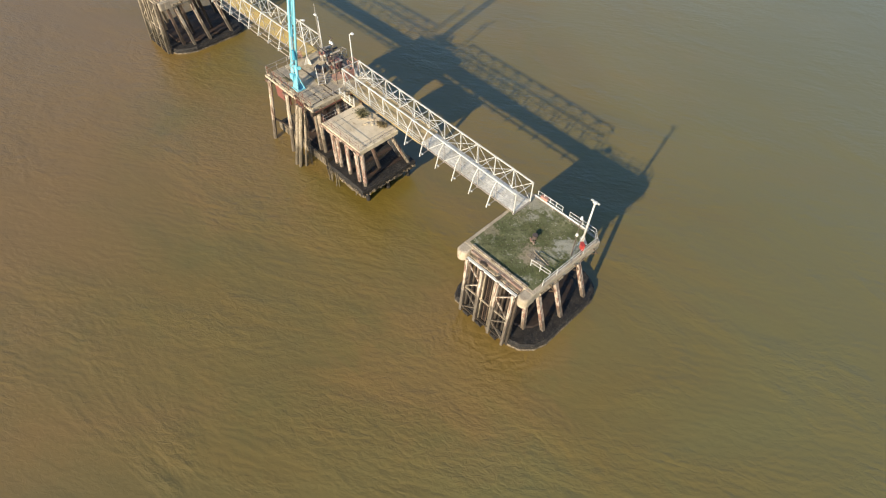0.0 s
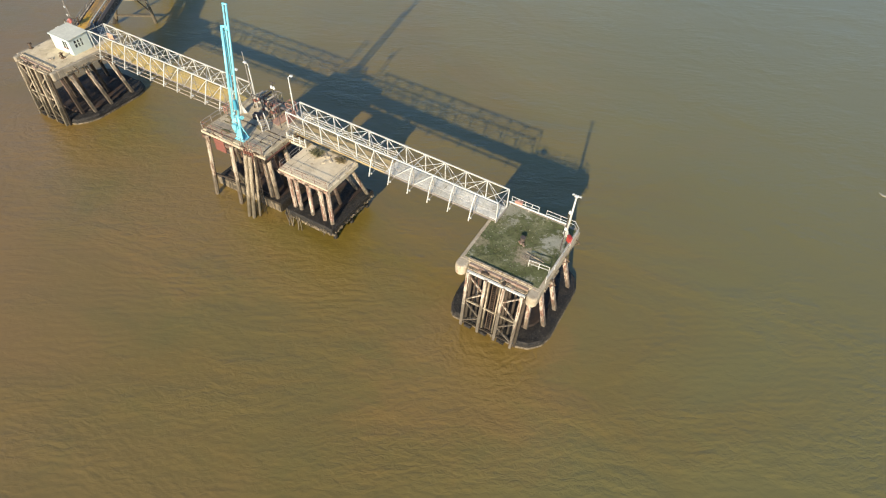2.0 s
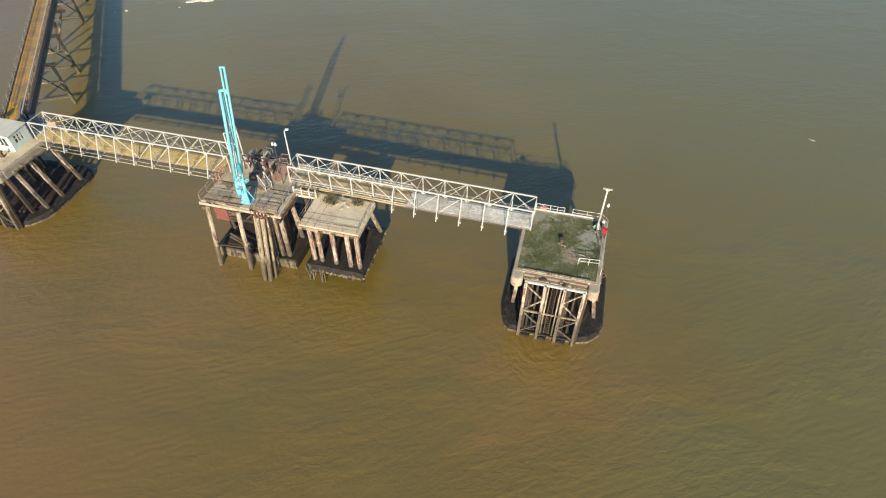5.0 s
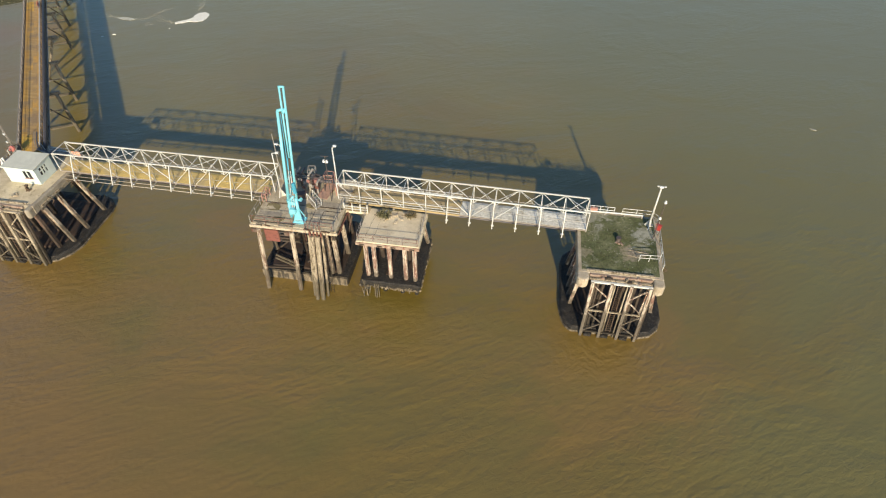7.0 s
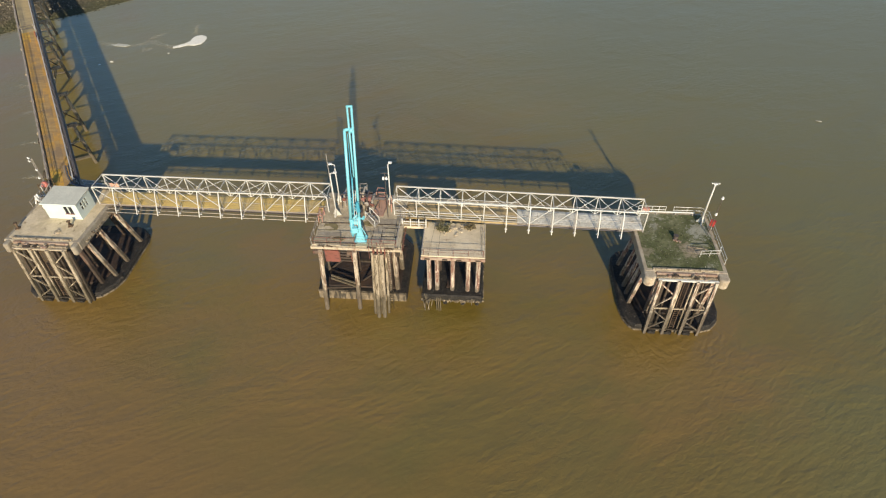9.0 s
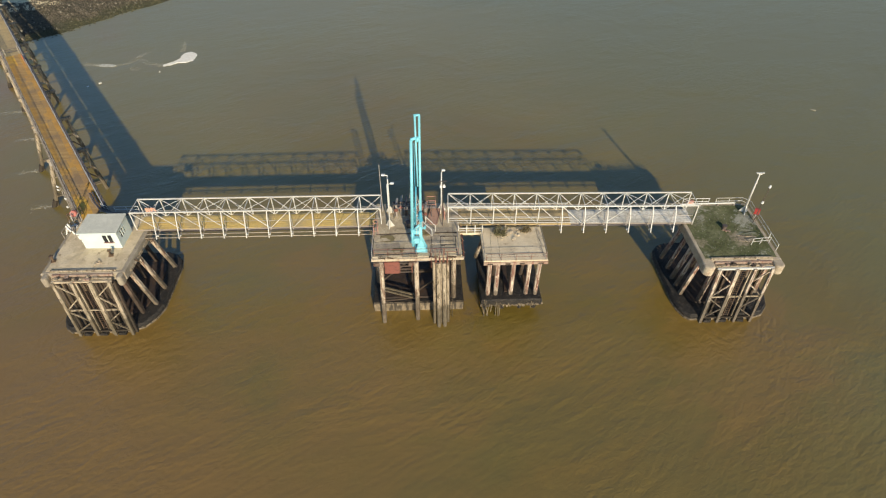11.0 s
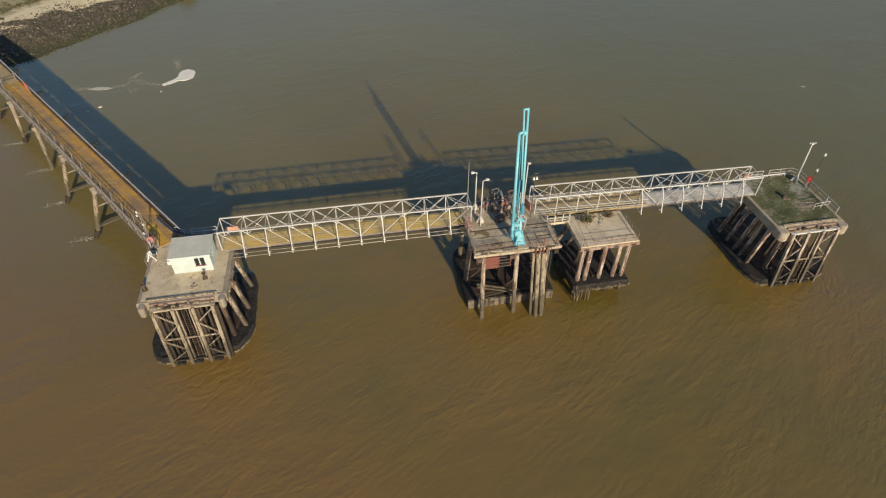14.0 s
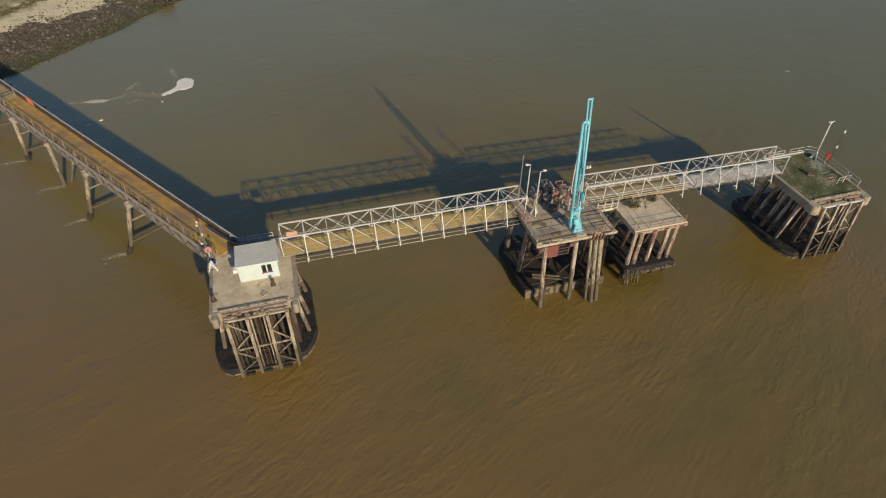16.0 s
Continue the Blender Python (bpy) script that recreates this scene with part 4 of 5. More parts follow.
    if not bare:
        pipes += [(-0.62, zb - 0.22, 0.045, PALE_STEEL), (-1.22, zb - 0.30, 0.05, PALE_STEEL)]
    for y, z, r, m in pipes:
        part("pipe", Shape().rod((-0.4, y, z), (L + 0.3, y, z), r, 8), m, top, smooth=True)
    return top


footbridge("white steel truss footbridge with ochre deck boards", (-71.75, 10.02, 0), (-40.7, 9.47, 0), 9.22, 12.06, 2.75, 11,
                         [(0.0, 1.0, OCHRE_WALK, "ochre painted board")], tilt=0.3)
footbridge("white steel truss footbridge with deck whitened by birds", (-32.2, 9.48, 0), (-0.72, 8.7, 0), 9.52, 12.36, 2.75, 11,
                         [(0.0, 0.5, DULL_WALK, "dull ochre board"), (0.5, 1.0, WHITE_WALK, "board whitened by droppings")], lambda i: i >= 5, 0.5, bend=0.22, bare=8)


# ---- approach trestle ----
APP_AT, APP_RZ, APP_L, APP_W = (-77.0, 13.7, 0.0), math.degrees(math.atan2(0.816, -0.578)), 112.0, 2.9


def approach():
    """Local x runs towards the shore, y to the left of that way (-y is the seaward right side)."""
    top = thing("approach_trestle", "long steel approach trestle with ochre deck and lattice parapets", "trestle", APP_AT, APP_RZ)
    z = 9.2
    for j, y in enumerate((0.0, APP_W)):
        out = -0.35 if j == 0 else 0.35
        for zz, r, m in ((z + 1.15, 0.045 if j else 0.085, GREY_STEEL if j else WHITE_STEEL), (z + 0.6, 0.035, DARK_STEEL), (z - 1.2, 0.12, GREY_STEEL), (z - 0.05, 0.15 if j else 0.12, PALE_STEEL if j else DARK_STEEL)):
            part("chord", Shape().rod((0, y + out * (zz < z), zz), (APP_L, y + out * (zz < z), zz), r, 4), m, top)
        n = 96
        k = APP_L / n
        for i in range(n + 1):
            part("parapet_post", Shape().rod((i * k, y + out * 0.8, z - 1.2), (i * k, y, z + 1.15), 0.05, 4), DARK_STEEL if i % 3 else GREY_STEEL, top)
        for i in range(0, n, 2):
            part("lattice", Shape().rod((i * k, y + out, z - 1.15), ((i + 1) * k, y + out, z - 0.1), 0.05, 4), GREY_STEEL, top)
            part("lattice", Shape().rod(((i + 1) * k, y + out, z - 0.1), ((i + 2) * k, y + out, z - 1.15), 0.05, 4), GREY_STEEL, top)
    for yy, zz, r, m in ((-0.28, z + 0.44, 0.13, PIPE_STEEL), (-0.28, z + 0.12, 0.15, PIPE_STEEL)):
        part("side_pipe", Shape().rod((1.0, yy, zz), (APP_L, yy, zz), r, 8), m, top, smooth=True)
    part("side_girder", Shape().box((APP_L / 2, -0.2, z - 0.62), (APP_L, 0.16, 1.0)), DARK_STEEL, top)
    part("kerb_plate", Shape().box((APP_L / 2, -0.07, z - 0.08), (APP_L, 0.30, 0.06)).box((APP_L / 2, -0.10, z + 0.08), (APP_L, 0.03, 0.36)), DARK_STEEL, top)
    part("side_girder", Shape().box((APP_L / 2, APP_W + 0.16, z - 0.62), (APP_L, 0.12, 1.0)), DARK_STEEL, top)
    # open lattice girder and guano-whitened brackets along the upriver side
    truss = APP_W + 0.42
    for zz, r in ((z - 0.2, 0.09), (z - 1.55, 0.10)):
        part("girder_chord", Shape().rod((0, truss, zz), (APP_L, truss, zz), r, 4), GREY_STEEL, top)
    n = 80
    k = APP_L / n
    for i in range(n):
        a, b = (z - 0.2, z - 1.55) if i % 2 else (z - 1.55, z - 0.2)
        part("girder_lacing", Shape().rod((i * k, truss, a), ((i + 1) * k, truss, b), 0.055, 4), GREY_STEEL, top)
        part("girder_lacing", Shape().rod((i * k, truss + 0.03, b), ((i + 1) * k, truss + 0.03, a), 0.045, 4), DARK_STEEL, top)
        if (i * 7) % 5 < 3:
            part("bracket", Shape().rod((i * k, truss - 0.1, z - 0.15), (i * k, truss + 0.10, z - 0.02), 0.07, 4), PALE_STEEL, top)
    for i in range(n):
        for lo, hi in ((z + 0.2, z + 1.1), (z + 1.1, z + 0.2)):
            part("parapet_lacing", Shape().rod((i * k, 0.02, lo), ((i + 1) * k, 0.02, hi), 0.028, 4), DARK_STEEL, top)
    n = 40
    k = APP_L / n
    w = (APP_W - 0.16) / 4
    for i in range(n):
        for j in range(4):
            bright = (i in (20, 21) and j > 1) or (i < 2 and j != 1)
            part("deck_plate", Shape().box(((i + 0.5) * k, 0.08 + (j + 0.5) * w, z + 0.005 * ((i * 5 + j * 3) % 4)), (k - 0.012, w - 0.01, 0.10)), OCHRE_BRIGHT if bright else (OCHRE_WORN if j in (1, 2) and (i + j) % 6 else OCHRE) if i < 22 else DULL_WALK, top)
    return top


trestle = approach()


def bent(s, vee, feet_z, foot_y):
    """A trestle bent: raking legs under a cap beam with struts; vee: both legs rise from one foot."""
    p = pose(*APP_AT, 0, 0, APP_RZ) @ Vector((s, APP_W / 2, feet_z))
    top = thing("trestle_bent", "braced timber trestle bent with spread legs" if vee else "weathered timber trestle bent standing in the river", "trestle bent", p, APP_RZ, "trestle bents")
    g = -feet_z
    c = APP_W / 2
    head = 3.4 - c
    foot = foot_y - c + (foot_y - 3.4) * g / 7.5
    if vee:
        part("leg", Shape().rod((0, foot, 0), (0, head, 7.7 + g), 0.30, 8), TIMBER, top)
        part("leg", Shape().rod((0.35, foot - 0.2, 0), (0.35, -1.2 - c, 7.7 + g), 0.22, 8), TIMBER, top)
    else:
        part("leg", Shape().rod((0, foot, 0), (0, head, 7.5 + g), 0.30, 8), TIMBER, top)
        part("leg_collar", Shape().box((0, head, 7.3 + g), (0.85, 0.8, 0.7)), GREY_STEEL, top)
        part("foot_collar", Shape().rod((0, foot - 0.1, g - 0.6), (0, foot_y - c - 0.2, 1.0 + g), 0.42, 8), TIMBER_DARK, top)
        part("leg", Shape().rod((0, -2.2 - c, 0), (0, -1.3 - c, 7.5 + g), 0.30, 8), TIMBER, top)
    part("cap_beam", Shape().rod((0, head + 0.5, 7.75 + g), (0, -2.0 - c, 7.75 + g), 0.34, 4), TIMBER, top)
    if not vee:
        near = lambda z: foot_y - c + (3.4 - foot_y) * z / 7.5
        for x in (-0.2, 0.2):
            part("strut", Shape().rod((x, near(1.7) + 0.2, 1.7 + g), (x, -1.9 - c, 1.5 + g), 0.15, 4), TIMBER, top)
        part("strut", Shape().rod((0, near(4.8), 4.8 + g), (0, -1.6 - c, 4.6 + g), 0.13, 4), TIMBER, top)
        part("diagonal", Shape().rod((0.2, -1.9 - c, 1.8 + g), (0.2, head - 1.0, 7.2 + g), 0.12, 4), TIMBER_DARK, top)
    return top


for s, vee, foot_y in ((20.9, False, 5.6), (33.0, False, 5.4), (44.8, True, 3.9), (57.5, False, 4.2), (70.5, False, 4.6), (84.0, False, 4.6), (97.0, False, 4.6)):
    bent(s, vee, -2.5 if s < 80 else -1.0, foot_y)


# ---- things on the platforms ----
DZ, AZ, BZ, CZ = 9.23, 9.18, 9.86, 9.36


FADED = painted("faded_brown_red", (0.30, 0.15, 0.13), (0.24, 0.12, 0.10))


def hut():
    top = thing("control_hut", "small white painted hut with grey felt roof on the deck", "hut", (-74.62, 8.4, AZ), -0.5)
    w, d, h = 4.45, 3.2, 2.45
    t = 0.14
    # front wall with an opening for the window
    x0, x1, z0, z1 = 0.4, 1.5, 0.95, 2.05
    s = Shape()
    for a, b, c, e in ((-w / 2, x0, 0, h), (x1, w / 2, 0, h), (x0, x1, 0, z0), (x0, x1, z1, h)):
        s.box(((a + b) / 2, -d / 2 + t / 2, (c + e) / 2), (b - a, t, e - c))
    part("wall", s, HUT_WHITE, top)
    part("wall", Shape().box((0, d / 2 - t / 2, h / 2 + 0.08), (w, t, h + 0.16)), HUT_WHITE, top)
    part("wall", Shape().box((-w / 2 + t / 2, 0, h / 2), (t, d - 2 * t, h)), HUT_WHITE, top)
    s = Shape()
    y0, y1 = -0.85, 0.45
    for a, b, c, e in ((-d / 2 + t, y0, 0, h), (y1, d / 2 - t, 0, h), (y0, y1, 0, z0), (y0, y1, z1, h)):
        s.box((w / 2 - t / 2, (a + b) / 2, (c + e) / 2), (t, b - a, e - c))
    part("wall", s, HUT_WHITE, top)
    part("roof", Shape().box((0, 0.0, h + 0.12), (w + 0.28, d + 0.3, 0.13), rx=3.5), ROOF, top, "flat grey felt roof")
    part("fascia", Shape().box((0, -d / 2 - 0.16, h + 0.01), (w + 0.3, 0.04, 0.2)), HUT_WHITE, top)
    win = part("window", Shape().box(((x0 + x1) / 2, -d / 2 + 0.06, (z0 + z1) / 2), (x1 - x0, 0.03, z1 - z0)), GLASS, top, "dark two-light window")
    part("frame", Shape().box(((x0 + x1) / 2, -d / 2 + 0.03, (z0 + z1) / 2), (0.14, 0.08, z1 - z0)), HUT_WHITE, win)
    part("sill", Shape().box(((x0 + x1) / 2, -d / 2 - 0.04, z0 - 0.03), (x1 - x0 + 0.15, 0.16, 0.07)), FADED, win, "faded reddish window sill")
    win = part("window", Shape().box((w / 2 - 0.06, (y0 + y1) / 2, (z0 + z1) / 2), (0.03, y1 - y0, z1 - z0)), GLASS, top)
    part("frame", Shape().box((w / 2 - 0.03, y0 + 0.45, (z0 + z1) / 2), (0.08, 0.2, z1 - z0)).box((w / 2 - 0.03, y0 + 0.95, (z0 + z1) / 2), (0.08, 0.26, z1 - z0)).box((w / 2 - 0.03, (y0 + y1) / 2, z0 + 0.62), (0.07, y1 - y0, 0.12)), HUT_WHITE, win)
    part("door", Shape().box((-w / 2 - 0.03, 0.3, 1.0), (0.06, 0.85, 2.0)), GREY_STEEL, top)
    part("vent_box", Shape().box((-w / 2 - 0.3, -0.9, 1.35), (0.5, 0.5, 0.5)), LAMP_WHITE, top)
    return top


hut()


def loading_arm():
    """The tall blue marine loading arm, folded upright and leaning a little to the shore."""
    top = thing("loading_crane", "tall light blue folded loading crane on the platform deck", "crane", (-35.92, 4.3, BZ))
    foot = Shape()
    for x, y in ((-0.38, -0.28), (0.82, -0.28), (0.82, 0.75), (-0.38, 0.75)):
        foot.rod((x, y, 0.08), (0.22 + (x - 0.22) * 0.22, 0.25 + (y - 0.25) * 0.22, 1.9), 0.075, 4)
    foot.add([(-0.4, -0.3, 0.1), (0.84, -0.3, 0.1), (0.24, 0.12, 1.75), (0.2, 0.14, 1.75), (-0.36, -0.22, 0.1), (0.8, -0.22, 0.1)], [(0, 1, 2), (5, 4, 3), (0, 2, 3, 4), (1, 5, 3, 2), (0, 4, 5, 1)])
    part("foot", foot, BLUE, top, "splayed light blue foot plates")
    part("base_plate", Shape().box((0.22, 0.22, 0.05), (1.5, 1.3, 0.10)), BLUE, top)
    part("riser", Shape().rod((0.22, 0.3, 0.1), (0.2, 0.45, 3.4), 0.20, 12), BLUE, top, smooth=True)
    part("drive_leg", Shape().rod((-0.72, 0.2, 0.75), (-0.78, 0.4, 2.9), 0.21, 12, 0.17).rod((-0.72, 0.16, 0.55), (-0.72, 0.2, 0.75), 0.14, 12, 0.21), BLUE, top, smooth=True)
    for z in (1.15, 2.05, 2.95):
        part("flange", Shape().rod((-0.75, 0.2 + z * 0.08, z), (-0.75, 0.21 + z * 0.08, z + 0.1), 0.29, 12), BLUE, top)
        part("cross_tie", Shape().rod((-0.75, 0.25 + z * 0.07, z + 0.3), (0.25, 0.32 + z * 0.05, z + 0.22), 0.075, 8), BLUE_DARK, top)
    part("gear_box", Shape().box((-0.3, 0.0, 1.75), (0.55, 0.5, 0.75), rz=8).rod((-0.62, -0.12, 1.9), (0.05, -0.12, 1.9), 0.17, 10), BLUE, top)
    part("drive_box", Shape().box((-0.25, 0.3, 2.75), (0.75, 0.35, 0.45), rz=-6), BLUE, top)
    part("ram", Shape().rod((-0.5, 0.1, 3.3), (0.1, 0.2, 3.9), 0.14, 8), BLUE, top, smooth=True)
    part("swivel", Shape().rod((-0.98, 0.42, 3.0), (0.42, 0.5, 3.05), 0.17, 12), BLUE_DARK, top, smooth=True)
    part("inboard_arm", Shape().rod((0.22, 0.45, 2.6), (0.38, 2.75, 16.77), 0.165, 12, 0.125), BLUE, top, smooth=True)
    part("outboard_arm", Shape().rod((-0.78, 0.4, 2.6), (-0.56, 2.13, 14.15), 0.20, 12, 0.165), BLUE, top, smooth=True)
    part("return_arm", Shape().rod((0.02, 1.35, 8.6), (-0.09, 2.73, 16.75), 0.09, 10, 0.115), BLUE, top, smooth=True)
    part("elbow", Shape().rod((-0.62, 2.12, 14.2), (0.0, 2.28, 14.3), 0.17, 12).rod((-0.02, 2.2, 13.9), (0.3, 2.35, 14.35), 0.20, 10), BLUE, top, smooth=True)
    part("sheave", Shape().rod((-0.20, 2.76, 16.75), (0.49, 2.78, 16.77), 0.125, 12), BLUE, top, smooth=True)
    part("hand_wheel", Shape().rod((0.72, 0.55, 3.2), (0.80, 0.52, 3.2), 0.27, 14).rod((0.3, 0.5, 3.1), (0.8, 0.52, 3.2), 0.10, 8), BLUE, top, "round pale blue hand wheel")
    part("coupler", Shape().rod((0.28, 0.42, 4.3), (0.22, 0.5, 5.6), 0.25, 10, 0.19).rod((-0.15, 0.62, 4.6), (0.3, 0.6, 4.7), 0.13, 8), BLUE_DARK, top)
    part("bracing", Shape().line([(-0.72, 0.5, 3.6), (0.2, 0.72, 4.6), (-0.68, 0.8, 5.6), (0.2, 1.02, 6.6)], 0.045, 4), BLUE, top)
    part("hydraulic_line", Shape().line([(-0.45, 0.3, 0.2), (-0.52, 0.7, 3.2), (-0.3, 1.3, 7.8), (-0.25, 2.1, 13.8)], 0.045, 5), BLUE_DARK, top)
    part("balance_rod", Shape().rod((-0.32, 0.55, 3.6), (-0.2, 1.3, 8.6), 0.10, 8), BLUE_DARK, top, smooth=True)
    part("ladder", Shape().rod((-0.25, 0.0, 2.3), (-0.12, 0.78, 7.2), 0.035, 4).rod((0.02, 0.0, 2.3), (0.12, 0.78, 7.2), 0.035, 4), WHITE_STEEL, top, "white access ladder")
    return top


loading_arm()


def lamp_post(at, h, label, arm=(0.0, 0.6), mat=WHITE_STEEL, base=True, tilt=(0, 0), r=0.10):
    top = thing("lamp_post", label, "lamp post", at, group="lamp posts")
    tip = (tilt[0], tilt[1], h)
    part("pole", Shape().rod((0, 0, 0), tip, r, 8, r * 0.7), mat, top, smooth=True)
    if base:
        foot = Shape()
        for a in (20, 140, 260):
            c, w = math.cos(radians(a)), math.sin(radians(a))
            foot.add([(0.62 * c - 0.05 * w, 0.62 * w + 0.05 * c, 0), (0.62 * c + 0.05 * w, 0.62 * w - 0.05 * c, 0), (0.05 * w, -0.05 * c, 1.35), (-0.05 * w, 0.05 * c, 1.35), (0.05 * w, -0.05 * c, 0), (-0.05 * w, 0.05 * c, 0)],
                     [(0, 1, 2, 3), (1, 4, 2), (0, 3, 5), (4, 5, 3, 2), (0, 5, 4, 1)])
        part("foot", foot, mat, top, "three gusset plates")
    part("arm", Shape().rod(tip, (tip[0] + arm[0], tip[1] + arm[1], h + 0.1), 0.05, 6), mat, top)
    part("lamp_head", Shape().box((tip[0] + arm[0], tip[1] + arm[1], h + 0.1), (0.42, 0.26, 0.16)), LAMP_WHITE, top)
    return top


lamp_post((7.05, 10.95, DZ), 6.0, "white steel lamp post with crossbar head on mossy deck", arm=(0.0, 0.0), tilt=(0.05, 0.2), r=0.14)
single("lamp_crossbar", Shape().box((0, 0, 0), (0.95, 0.1, 0.08)).box((-0.4, 0, 0.03), (0.22, 0.18, 0.1)).box((0.4, 0, 0.03), (0.22, 0.18, 0.1)), WHITE_STEEL, "white lamp crossbar on the dolphin lamp post", "lamp", (7.1, 11.15, DZ + 6.15))
lamp_post((-39.7, 11.6, BZ), 5.95, "tall white steel lamp post beside the footbridge end", arm=(-0.5, 0.0))
lamp_post((-39.6, 8.85, BZ), 6.6, "white steel lamp post with braced foot on deck", arm=(0.6, 0.1))
lamp_post((-33.0, 11.85, BZ), 6.1, "tall white steel lamp post with hooked top", arm=(0.25, 0.3))


def light_mast(at, h, label, heads, mat=DARK_STEEL, bar=0.9):
    top = thing("light_mast", label, "light mast", at, group="light masts")
    part("pole", Shape().rod((0, 0, 0), (0, 0, h), 0.065, 6, 0.045), mat, top)
    if bar:
        part("crossbar", Shape().rod((-bar / 2, 0, h), (bar / 2, 0, h), 0.05, 4), mat, top)
    for x, z in heads:
        part("lamp_head", Shape().rod((x, 0, z - 0.16), (x, -0.05, z + 0.16), 0.17, 10, 0.10), LAMP_WHITE, top, "white round floodlight")
    return top


light_mast((7.35, 8.75, DZ), 5.9, "thin dark mast with two white floodlights", [(0.0, 5.85), (0.0, 3.4)], bar=0)
light_mast((-32.95, 8.9, BZ), 6.9, "thin dark mast with crossbar and white floodlights", [(0.18, 6.2), (-0.2, 6.2)])
light_mast((-40.65, 11.95, BZ), 7.3, "bare grey antenna mast at the footbridge end", [], GREY_STEEL, bar=0)


def leaning_mast():
    """A thin lattice light mast that leans over, with round lamps along it."""
    top = thing("light_mast", "thin leaning lattice mast with white round lamps by the gate", "light mast", (-80.6, 12.9, AZ), group="light masts")
    lean = Vector((0.3, -0.3, 5.2))
    for o in (-0.11, 0.11):
        part("rail", Shape().rod((o, 0, 0), lean + Vector((o, 0, 0)), 0.035, 4), GREY_STEEL, top)
    for i in range(10):
        p, q = lean * (i / 10), lean * ((i + 1) / 10)
        part("lacing", Shape().rod(p + Vector((-0.11, 0, 0)), q + Vector((0.11, 0, 0)), 0.02, 4), GREY_STEEL, top)
    for u, x in ((1.0, -0.2), (0.9, -0.3), (0.62, 0.0), (0.35, -0.3)):
        p = lean * u + Vector((x, -0.1, 0.05))
        part("lamp_head", Shape().rod(p, p + Vector((0, -0.12, 0.2)), 0.13, 10, 0.09), LAMP_WHITE, top, "white round floodlight")
    part("stay", Shape().rod((-0.4, 1.2, 0), lean * 0.6, 0.025, 4), GREY_STEEL, top)
    return top


leaning_mast()


def cabinet(name, at, size, mat, label, category, rz=0.0, legs=0.5):
    """A small box on two legs with a door and a hood."""
    top = thing(name, label, category, at, rz)
    w, d, h = size
    for x in (-w * 0.35, w * 0.35):
        part("leg", Shape().rod((x, 0, 0), (x, 0, legs + 0.05), 0.05, 4), DARK_STEEL, top)
    part("body", Shape().box((0, 0, legs + h / 2), (w, d, h)), mat, top)
    part("hood", Shape().box((0, 0, legs + h + 0.03), (w + 0.08, d + 0.1, 0.06)), mat, top)
    part("door", Shape().box((0, -d / 2 - 0.02, legs + h / 2), (w * 0.82, 0.03, h * 0.8)), mat, top)
    return top


cabinet("lifebuoy_cabinet", (7.85, 9.6, DZ), (0.58, 0.28, 0.75), RED, "bright red lifebuoy cabinet on dark legs", "cabinet", rz=-35, legs=0.8)
cabinet("switch_box", (-35.75, 11.2, BZ), (0.85, 0.6, 1.25), FADED, "faded reddish-brown steel switch box", "cabinet", legs=0.2)


def lifebuoy_housing():
    top = thing("lifebuoy_housing", "round faded red lifebuoy housing on a post by the gate", "lifebuoy", (-80.3, 12.4, AZ))
    part("post", Shape().rod((0, 0.1, 0), (0, 0.1, 1.6), 0.06, 6), HOOK_BROWN, top)
    part("housing", Shape().rod((0, 0.0, 1.1), (0.03, -0.22, 1.2), 0.46, 16, 0.38), PINK_RED, top)
    part("hub", Shape().rod((0.02, -0.2, 1.19), (0.03, -0.27, 1.22), 0.16, 12), FADED, top)
    return top


lifebuoy_housing()



# railings
railing("railing", [(-0.6, 12.75, DZ), (2.9, 12.75, DZ)], 1.05, WHITE_STEEL, "white steel handrail along the dolphin edge", "railings", gap=0.9)
railing("railing", [(3.9, 12.75, DZ), (7.4, 12.75, DZ), (8.15, 11.9, DZ), (8.0, 7.8, DZ), (7.85, 3.4, DZ)], 1.05, WHITE_STEEL, "white steel handrail round the dolphin corner", "railings")
railing("railing", [(5.3, 4.6, DZ), (7.6, 4.8, DZ)], 1.0, WHITE_STEEL, "short bent white handrail on mossy deck", "railings", gap=1.1)
railing("railing", [(-41.6, 3.3, BZ), (-41.6, 8.4, BZ)], 1.05, GREY_STEEL, "grey handrail along the platform edge", "railings")
railing("railing", [(-31.2, 3.4, BZ), (-31.2, 8.6, BZ)], 1.05, GREY_STEEL, "grey handrail along the platform edge", "railings")
railing("railing", [(-20.6, 3.0, CZ), (-20.6, 8.6, CZ)], 0.95, GREY_STEEL, "thin grey handrail along the small platform", "railings", r=0.025)
railing("railing", [(-28.1, 3.0, CZ), (-28.1, 8.6, CZ)], 0.95, GREY_STEEL, "thin grey handrail along the small platform", "railings", r=0.025)
railing("railing", [(-41.35, 3.32, BZ), (-31.25, 3.32, BZ)], 1.15, RUST, "thin rusty handrail along the platform front", "railings", gap=1.7, r=0.026)
railing("railing", [(-27.9, 2.78, CZ), (-20.7, 2.78, CZ)], 1.0, RUST, "thin rusty handrail along the small platform front", "railings", gap=1.8, r=0.022)
railing("railing", [(-75.8, 13.75, AZ), (-72.7, 13.75, AZ)], 1.0, WHITE_STEEL, "white handrail behind the hut", "railings", gap=1.5)
railing("railing", [(-77.8, 14.5, AZ), (-76.7, 13.85, AZ)], 1.0, WHITE_STEEL, "short white handrail behind the hut", "railings", gap=1.2)
railing("railing", [(-80.3, 8.8, AZ), (-80.3, 13.2, AZ)], 1.0, GREY_STEEL, "grey handrail by the gate", "railings")


